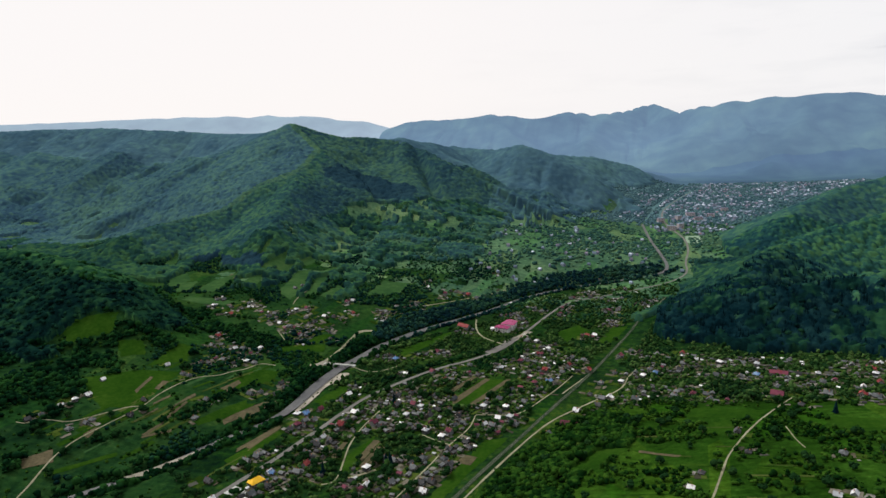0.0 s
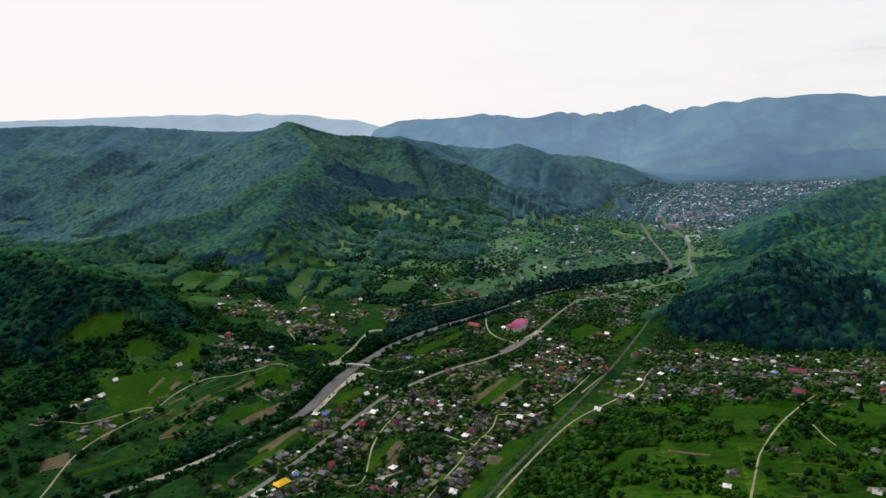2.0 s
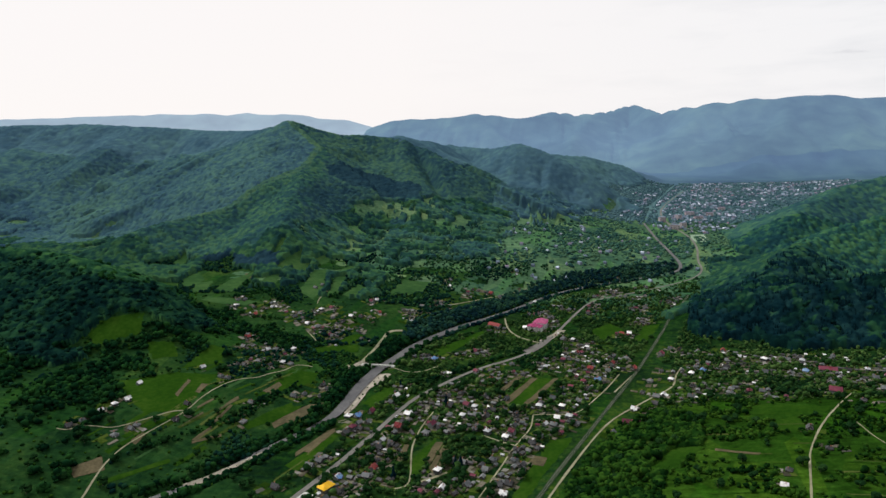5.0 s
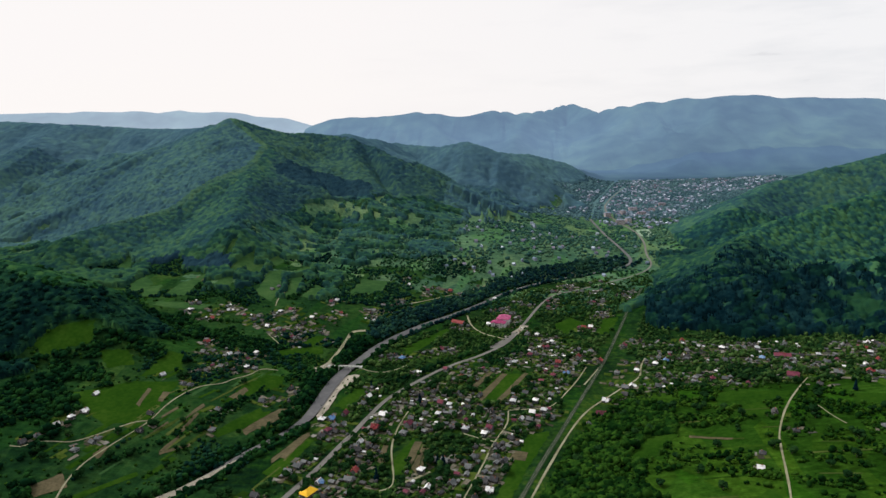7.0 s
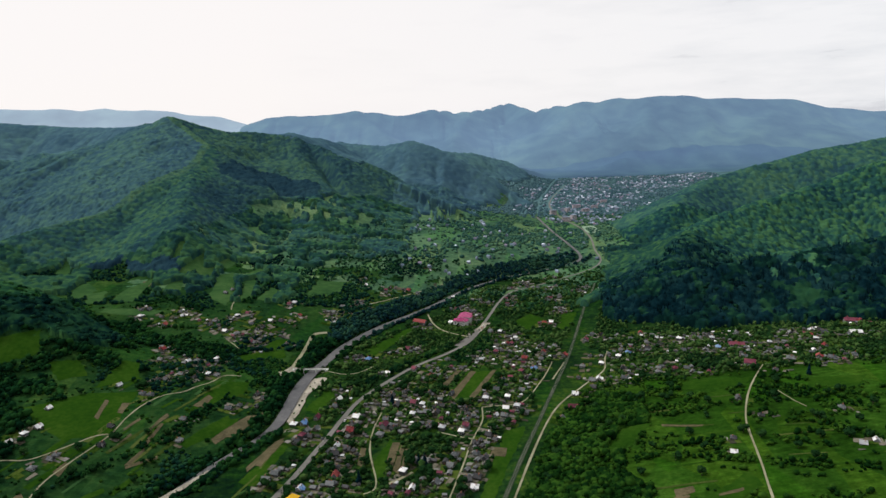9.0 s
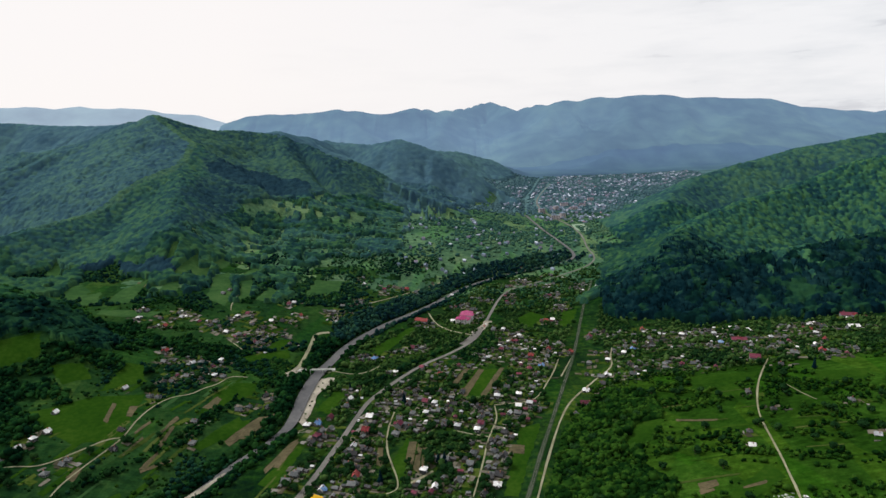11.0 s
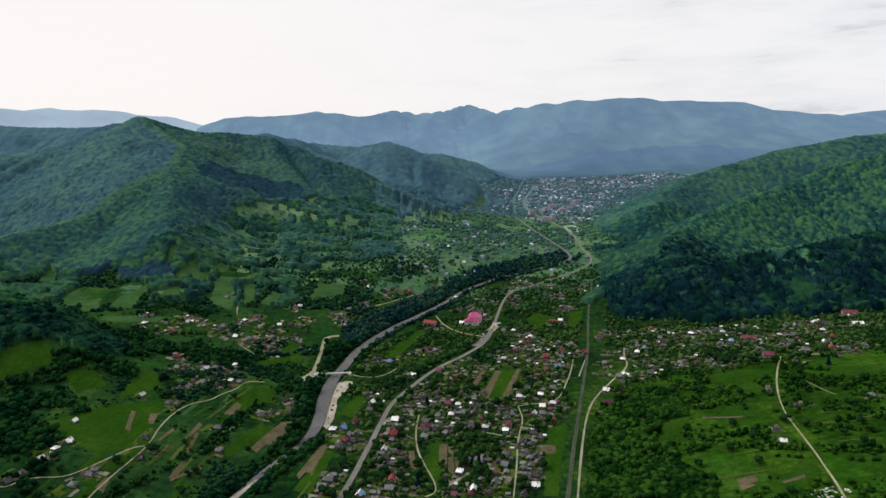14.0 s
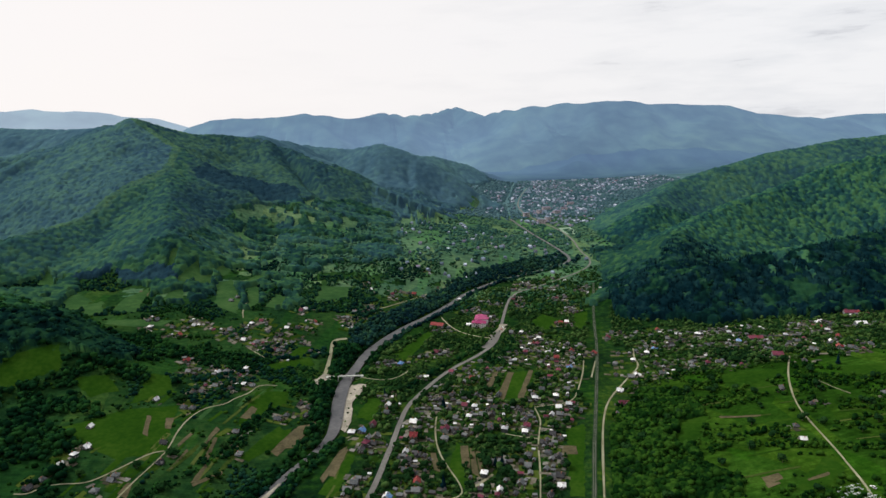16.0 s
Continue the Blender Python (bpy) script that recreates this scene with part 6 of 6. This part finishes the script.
plant("terrace_bushes", scatter(-900, -340, 380, 880, 5.5, lambda x, y: 0.16 + 0.3 * noise_mask(x, y, 18, 76, 0.5, 0.6)), 1.2, 3.6, "fine", M_SHRUB, "small green bushes strewn over the terraces", 1.0)
canopy("shrubland", -110, 60, 370, 620, 1.7, lambda x, y: within(x, y, SHRUB) * noise_mask(x, y, 16, 81, 0.33, 0.44) * clear_of(x, y), 3.6, [M_THICKET], "rough green thicket beside the railway", 71, 5.0)
plant("thicket_bushes", scatter(-110, 60, 360, 640, 3.3, lambda x, y: within(x, y, SHRUB) * (0.3 + 0.6 * noise_mask(x, y, 16, 81, 0.33, 0.44))), 3.0, 6.4, "mid", M_THICKET, "rough green shrubs beside the railway", 1.1)
plant("village_trees", scatter(-340, 150, 360, 1120, 4.2, lambda x, y: within(x, y, VILLAGE) * (0.36 + 0.45 * noise_mask(x, y, 30, 83, 0.42, 0.6))), 2.0, 5.4, "mid", M_GARDEN, "small green garden trees between the houses", 1.05)
plant("east_village_trees", scatter(0, 420, 590, 800, 4.2, lambda x, y: within(x, y, EAST_VILLAGE) * (0.36 + 0.45 * noise_mask(x, y, 30, 85, 0.42, 0.6))), 2.0, 5.4, "mid", M_GARDEN, "small green garden trees below the wooded hill", 1.05)
plant("west_trees", scatter(-900, -180, 380, 1120, 4.6, lambda x, y: (x < -335 + 0.45 * np.maximum(0, y - 760)) * noise_mask(x, y, 55, 87, np.where(y > 850, 0.48, 0.55), np.where(y > 850, 0.57, 0.63)) * 0.85 * ~within(x, y, WEST_FIELDS[0]) * ~within(x, y, WEST_FIELDS[1])), 2.2, 5.2, "fine", M_FOREST_DEEP, "clumps of green trees on the western terraces", 1.05)
plant("meadow_bushes", scatter(-20, 420, 330, 640, 4.4, lambda x, y: (~within(x, y, SHRUB)) * (x > -60 + (y - 380) * 0.38) * sm(0.6 * fbm(x / 44, (y + 0.3 * x) / 11, 89, 3) + 0.4 * fbm(x / 30, y / 30, 90, 2), 0.51, 0.57) * 0.8), 1.8, 5.0, "mid", M_SHRUB, "scattered green bushes over the sloping meadow", 1.0)
plant("north_village_trees", scatter(-560, 260, 900, 1140, 6.0, lambda x, y: (rel_height(x, y) < 12) * sm(x, -560, -300) * (0.12 + 0.6 * noise_mask(x, y, 45, 91, 0.46, 0.58))), 3.0, 6.0, "mid", M_TOP_WOOD, "trees round the upper village", 1.0)
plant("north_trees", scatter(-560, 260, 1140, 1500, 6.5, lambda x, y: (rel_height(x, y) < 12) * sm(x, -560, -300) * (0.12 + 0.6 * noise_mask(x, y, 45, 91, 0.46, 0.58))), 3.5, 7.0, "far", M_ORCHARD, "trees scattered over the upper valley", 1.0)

plant("foot_bushes", scatter(20, 330, 740, 960, 4.2, lambda x, y: (rel_height(x, y) < 10) * (x > 30 + 0.33 * (y - 760)) * (0.25 + 0.6 * noise_mask(x, y, 24, 92, 0.42, 0.56))), 1.8, 4.8, "mid", M_GARDEN, "light green bushes along the foot of the hill", 1.0)
grove("bar_bushes", [(-306, 600), (-306, 611), (-302, 595), (-299, 611), (-299, 622), (-300, 641), (-297, 658), (-305, 606), (-300, 583), (-293, 664)], 1.9, "mid", M_SHRUB, "small green bushes growing on the gravel bar", 0.9, 0.05, "bushes")

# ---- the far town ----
# haze is put into the far town's wall, leaf and roof colours
M_TOWN_WALL = material("hazed_town_wall", [(0.12, 0.155, 0.21), (0.16, 0.195, 0.255), (0.22, 0.255, 0.32)], 0.9, 0.05, 0.5, 0.1, island=0.5)
M_TOWN_TREES = material("hazed_town_foliage", [(0.036, 0.080, 0.104), (0.054, 0.110, 0.132), (0.078, 0.146, 0.152)], 0.9, 0.01, 0.1, 0.03, tone=0.3)
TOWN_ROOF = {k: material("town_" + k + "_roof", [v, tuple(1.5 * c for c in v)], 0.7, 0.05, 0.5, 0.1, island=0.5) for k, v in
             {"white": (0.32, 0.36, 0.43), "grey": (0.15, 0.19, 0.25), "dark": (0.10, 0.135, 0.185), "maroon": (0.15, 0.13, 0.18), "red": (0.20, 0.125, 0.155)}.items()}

def far_town(name, roof, count, seed, lot):
    rng = np.random.default_rng(seed)
    V, Fq, Ft, mi = [], [], [], []
    n = 0
    while n < count:
        x, y = rng.uniform(*lot[0]), rng.uniform(*lot[1])
        if float(rel_height(x, y)) > 7 or float(seg_dist(x, y, RIVER)[0]) < 15 or float(seg_dist(x, y, ROAD)[0]) < 9:
            continue
        if rng.random() > lot[2](x, y):
            continue
        a, w, l, h = rng.random() * 3.14, rng.uniform(2.0, 3.2), rng.uniform(2.6, 4.4), rng.uniform(2.2, 3.8)
        c, s, z = math.cos(a), math.sin(a), float(ground(x, y))
        r = h + rng.uniform(1.6, 2.8)
        pts = [(-w, -l, -1), (w, -l, -1), (w, l, -1), (-w, l, -1), (-w, -l, h), (w, -l, h), (w, l, h), (-w, l, h), (0, -l, r), (0, l, r)]
        V += [(x + p * c - q * s, y + p * s + q * c, z + k) for p, q, k in pts]
        b = 10 * n
        Ft += [(b, b + 1, b + 5), (b, b + 5, b + 4), (b + 1, b + 2, b + 6), (b + 1, b + 6, b + 5), (b + 2, b + 3, b + 7), (b + 2, b + 7, b + 6), (b + 3, b, b + 4), (b + 3, b + 4, b + 7),
               (b + 4, b + 5, b + 8), (b + 6, b + 7, b + 9), (b + 5, b + 6, b + 9), (b + 5, b + 9, b + 8), (b + 7, b + 4, b + 8), (b + 7, b + 8, b + 9)]
        mi += [0] * 10 + [1] * 4
        n += 1
    me = mesh_from(name, V, Ft, M_TOWN_WALL)
    me.materials.append(TOWN_ROOF[roof])
    me.polygons.foreach_set("material_index", np.array(mi, np.int32))
    tagged(new(name, me), f"distant town houses with {ROOF_WORDS[roof]} roofs", "houses", kind="stuff")


TOWN_PLAN = [(113, 2101), (247, 2394), (498, 2495), (900, 2469), (853, 2321), (540, 2022), (361, 1779), (270, 1539), (145, 1524), (120, 1737), (80, 1858)]


def in_town(x, y):
    a, b = x + 170 * (fbm(x / 70, y / 70, 97) - 0.5), y + 170 * (fbm(x / 70, y / 70, 98) - 0.5)
    return (0.2 + 0.8 * sm(fbm(x / 55, y / 55, 99, 2), 0.34, 0.52)) if within(a, b, TOWN_PLAN) else 0.02


TOWN = ((-60, 920), (1480, 2490), in_town)
UPPER = ((-260, 190), (1080, 1500), lambda x, y: 0.35 if x > -200 else 0.15)
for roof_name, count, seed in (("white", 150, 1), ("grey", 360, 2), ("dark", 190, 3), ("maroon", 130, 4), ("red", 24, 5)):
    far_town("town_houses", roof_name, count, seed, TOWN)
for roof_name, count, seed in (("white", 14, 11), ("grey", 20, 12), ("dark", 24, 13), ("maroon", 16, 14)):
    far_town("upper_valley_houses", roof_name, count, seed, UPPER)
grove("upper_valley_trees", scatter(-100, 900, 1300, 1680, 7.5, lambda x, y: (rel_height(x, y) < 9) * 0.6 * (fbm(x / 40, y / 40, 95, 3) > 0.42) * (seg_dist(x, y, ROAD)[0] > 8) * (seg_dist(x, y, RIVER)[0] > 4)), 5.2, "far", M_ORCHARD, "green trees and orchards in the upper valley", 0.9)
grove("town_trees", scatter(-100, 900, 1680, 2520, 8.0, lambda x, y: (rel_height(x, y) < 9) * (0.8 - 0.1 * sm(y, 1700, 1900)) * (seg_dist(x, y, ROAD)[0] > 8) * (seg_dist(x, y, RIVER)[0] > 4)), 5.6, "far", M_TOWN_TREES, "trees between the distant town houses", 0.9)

def build_block(l, w, h, wall, roof):
    """A town apartment block: plain walls, rows of windows, a flat roof with a parapet."""
    block = new("apartment_block")
    part("wall", box_bm(-l / 2, l / 2, -w / 2, w / 2, -2, h), wall, block)
    part("roof", box_bm(-l / 2 - 0.3, l / 2 + 0.3, -w / 2 - 0.3, w / 2 + 0.3, h, h + 0.6), roof, block)
    for z in range(int(h // 3)):
        for k in range(int(l // 4)):
            add_window(block, -l / 2 + 2.2 + 4 * k, -w / 2, 0.9 + 3 * z, "-y", 1.8, 1.5)
    return tagged(block, "pale apartment block in the distant town", "apartment block", "apartment blocks")


# plaster tinted for the haze over the town
M_BLOCK = material("hazed_block_plaster", [(0.30, 0.26, 0.28), (0.38, 0.33, 0.35), (0.46, 0.42, 0.44)], 0.9, 0.05, 0.4, 0.1)
for x, y, turn, l, w, h in ((150, 1698, 20, 16, 9, 13), (166, 1600, -10, 20, 10, 11), (188, 1622, 30, 14, 9, 12), (243, 1728, 10, 20, 9, 9), (280, 1781, -15, 18, 10, 9), (232, 1794, 5, 22, 10, 10), (196, 1738, 40, 14, 9, 12), (330, 1880, 0, 18, 10, 8)):
    block = build_block(l, w, h, M_BLOCK, TOWN_ROOF["maroon" if h < 11 else "grey"])
    block.matrix_basis = pose(x, y, float(ground(x, y)), 0, 0, turn)

# garden beds, mown plots and trodden yards round the houses
def patches(name, per, wide, deep, mat, lift, label, category):
    verts, quads = [], []
    for hx, hy in PLACED:
        for _ in range(per):
            a, d = RNG.uniform(0, 6.28), RNG.uniform(5.0, 13)
            x, y, w, l, turn = hx + d * math.cos(a), hy + d * math.sin(a), RNG.uniform(*wide), RNG.uniform(*deep), radians(20 + 90 * RNG.integers(2)) + RNG.normal(0, 0.1)
            if not clear_of(np.array([x]), np.array([y]), 0, 5, 3)[0]:
                continue
            c, s = math.cos(turn), math.sin(turn)
            p = np.array([(x + u * w * c + v * l * s, y - u * w * s + v * l * c) for u, v in ((-1, -1), (1, -1), (1, 1), (-1, 1))]) + RNG.normal(0, 0.4, (4, 2))
            q = p[1] - p[0], p[2] - p[0]
            p = p if q[0][0] * q[1][1] - q[0][1] * q[1][0] > 0 else p[::-1]
            quads.append([len(verts) + k for k in range(4)])
            verts += [(q[0], q[1], float(ground(q[0], q[1])) + lift + 0.1 * RNG.random()) for q in p]
    tagged(new(name, mesh_from(name, verts, quads, mat)), label, category, kind="stuff")


M_YARD = material("trodden_yard", [(0.045, 0.048, 0.038), (0.090, 0.088, 0.074), (0.170, 0.165, 0.150)], 0.95, 0.05, 0.5, island=0.5)
M_BED = material("garden_soil", [(0.019, 0.021, 0.011), (0.038, 0.035, 0.019), (0.064, 0.057, 0.036), (0.120, 0.112, 0.086)], 0.95, 0.05, 0.5, island=0.5)
M_PLOT = material("garden_grass", [(0.011, 0.029, 0.004), (0.024, 0.049, 0.007), (0.048, 0.073, 0.014)], 0.95, 0.05, 0.4, 0.03, island=0.5)
patches("garden_plots", 2, (1.6, 4.0), (3, 8), M_PLOT, 0.22, "mown grass plots and vegetable gardens round the houses", "garden plots")
patches("yards", 1, (1.0, 2.6), (1.4, 4.0), M_YARD, 0.42, "small grey yards and paths round the houses", "yards")
patches("garden_beds", 2, (1.0, 2.8), (1.6, 5), M_BED, 0.36, "small brown garden beds and trodden yards", "garden beds")

# ---- single trees ----
def tube(bm, a, b, ra, rb, n=7):
    a, b = Vector(a), Vector(b)
    q = (b - a).to_track_quat("Z", "Y")
    rings = []
    for p, r in ((a, ra), (b, rb)):
        rings.append([bm.verts.new(p + q @ Vector((r * math.cos(6.2832 * k / n), r * math.sin(6.2832 * k / n), 0))) for k in range(n)])
    for k in range(n):
        bm.faces.new((rings[0][k], rings[0][(k + 1) % n], rings[1][(k + 1) % n], rings[1][k]))
    bm.faces.new(rings[1])


def build_tree(seed, size):
    """A garden tree: tapered trunk, limbs and a crown of leaf clumps."""
    rng = np.random.default_rng(seed)
    tree = new("tree")
    bm = bmesh.new()
    fork = size * 0.28
    tube(bm, (0, 0, -0.6), (0, 0, fork), size * 0.045, size * 0.032)
    for k in range(5):
        a = k * 1.257 + rng.random() * 0.5
        tube(bm, (0, 0, fork - 0.05), (size * 0.27 * math.cos(a), size * 0.27 * math.sin(a), size * (0.5 + 0.2 * rng.random())), size * 0.022, size * 0.007, 5)
    part("trunk", bm, M_BARK, tree)
    v, f = crown("near", rng)
    me = mesh_from("crown", v * size * np.array([0.95, 0.95, 0.9]) + [0, 0, size * 0.16], f, M_GARDEN)
    top = new("crown", me)
    top.parent = tree
    return tagged(tree, "leafy green broadleaf tree standing in the grass", "tree", "garden trees")


def build_spruce(seed, size):
    rng = np.random.default_rng(seed)
    tree = new("spruce")
    bm = bmesh.new()
    tube(bm, (0, 0, -0.6), (0, 0, size * 0.9), size * 0.03, 0.02)
    part("trunk", bm, M_BARK, tree)
    V, Fc, n = [], [], 0
    for k in range(8):
        m = 9
        a = np.arange(m) * 6.2832 / m + rng.random()
        r = size * (0.24 - 0.026 * k) * (0.7 + 0.5 * rng.random(m))
        z = size * (0.12 + 0.105 * k)
        V.append(np.vstack([np.stack([r * np.cos(a), r * np.sin(a), z - 0.06 * size * rng.random(m)], -1), [[0, 0, z + size * 0.19]]]))
        Fc.append(np.array([[i, (i + 1) % m, m] for i in range(m)]) + n)
        n += m + 1
    top = new("crown", mesh_from("crown", np.vstack(V), np.vstack(Fc), M_CONIFER))
    top.parent = tree
    return tagged(tree, "tall dark green spruce standing alone", "tree", "spruces")


TREE_KITS = [[None, (k, size)] for k, size in enumerate((4.5, 5.5, 6.2, 7.0, 5.0, 6.6))]
SPRUCE_KITS = [[None, (k, size)] for k, size in enumerate((9.0, 11.5))]
for x, y in [(193, 574), (-222, 460), (-171, 483), (-176, 486), (-205, 602), (-262, 640), (-90, 640)]:
    place(SPRUCE_KITS[RNG.integers(2)], build_spruce, pose(x, y, float(ground(x, y)), 0, 0, RNG.uniform(0, 360)))
made = 0
for _ in range(9000):
    x, y = RNG.uniform(-520, 200), RNG.uniform(370, 660)
    if made < 220 and clear_of(x, y, 4.5, 5, 3) and (within(x, y, VILLAGE) or RNG.random() < 0.35):
        place(TREE_KITS[RNG.integers(6)], build_tree, pose(x, y, float(ground(x, y)), 0, 0, RNG.uniform(0, 360)))
        made += 1

# ---- the graveyard and parked cars ----
yard = new("graveyard")
yard.matrix_basis = pose(40, 360, float(ground(40, 360)))
stone = bmesh.new()
add_box(stone, -0.35, 0.35, -0.08, 0.08, -0.6, 1.0)
add_box(stone, -0.45, 0.45, -0.15, 1.7, -0.6, 0.2)
M_STONE = material("grave_stone", [(0.22, 0.24, 0.25), (0.36, 0.38, 0.39), (0.5, 0.51, 0.5)], 0.7, 0.3, 2, obj=0.4)
first = part("headstone", stone, M_STONE, yard)
for k in range(130):
    x, y = RNG.uniform(-16, 12), RNG.uniform(-18, 11)
    if y > 0.35 * x + 9 or y > 10:
        continue
    gx, gy = 2.4 * round(x / 2.4) + RNG.normal(0, 0.2), 3.0 * round(y / 3.0) + RNG.normal(0, 0.2)
    ob = first if k == 0 else new("headstone", first.data)
    ob.parent = yard
    ob.matrix_basis = pose(gx, gy, float(ground(40 + gx, 360 + gy) - ground(40, 360)), 0, 0, RNG.normal(15, 5))
tagged(yard, "hillside graveyard with rows of pale headstones", "graveyard")

M_TYRE = material("tyre_rubber", [(0.01, 0.01, 0.01), (0.02, 0.02, 0.02)], 0.8, 1, 5)
CAR_PAINT = {"white": material("white_car_paint", [(0.6, 0.6, 0.6), (0.68, 0.68, 0.68)], 0.3, 0.5, 2, 0.5), "dark": material("dark_car_paint", [(0.02, 0.022, 0.03), (0.03, 0.03, 0.04)], 0.3, 0.5, 2, 0.5),
             "red": material("red_car_paint", [(0.25, 0.02, 0.02), (0.3, 0.03, 0.03)], 0.3, 0.5, 2, 0.5)}


def build_car(colour):
    car = new("car")
    body = bmesh.new()
    add_box(body, -0.88, 0.88, -2.1, 2.1, 0.28, 0.85)
    bmesh.ops.bevel(body, geom=body.edges[:], offset=0.12, segments=2, affect="EDGES")
    part("body", body, CAR_PAINT[colour], car)
    cab = bmesh.new()
    add_box(cab, -0.8, 0.8, -1.5, 1.0, 0.8, 1.42)
    for v in cab.verts:
        if v.co.z > 1.2:
            v.co.x *= 0.84
            v.co.y = v.co.y * 0.72 - 0.05
    part("windows", cab, M_GLASS, car)
    part("roof", box_bm(-0.66, 0.66, -1.1, 0.66, 1.41, 1.47), CAR_PAINT[colour], car)
    for x in (-0.82, 0.82):
        for y in (-1.3, 1.3):
            w = bmesh.new()
            bmesh.ops.create_cone(w, cap_ends=True, segments=14, radius1=0.32, radius2=0.32, depth=0.2, matrix=Matrix.Translation((x, y, 0.32)) @ Matrix.Rotation(math.pi / 2, 4, "Y"))
            part("wheel", w, M_TYRE, car)
    return tagged(car, f"small {colour} car parked beside the road", "car", "parked cars")


for x, y, turn, colour in ((56, 362, 25, "white"), (-283, 421, 60, "dark"), (-279, 418, 62, "white"), (-104, 818, 10, "dark"), (-100, 826, 12, "red"), (-97, 834, 12, "white"), (-252, 584, -12, "dark"), (-247.5, 567, -14, "white"), (-263.5, 534, -15, "dark")):
    car = build_car(colour)
    car.matrix_basis = pose(x, y, float(ground(x, y)) + 0.46, 0, 0, turn)
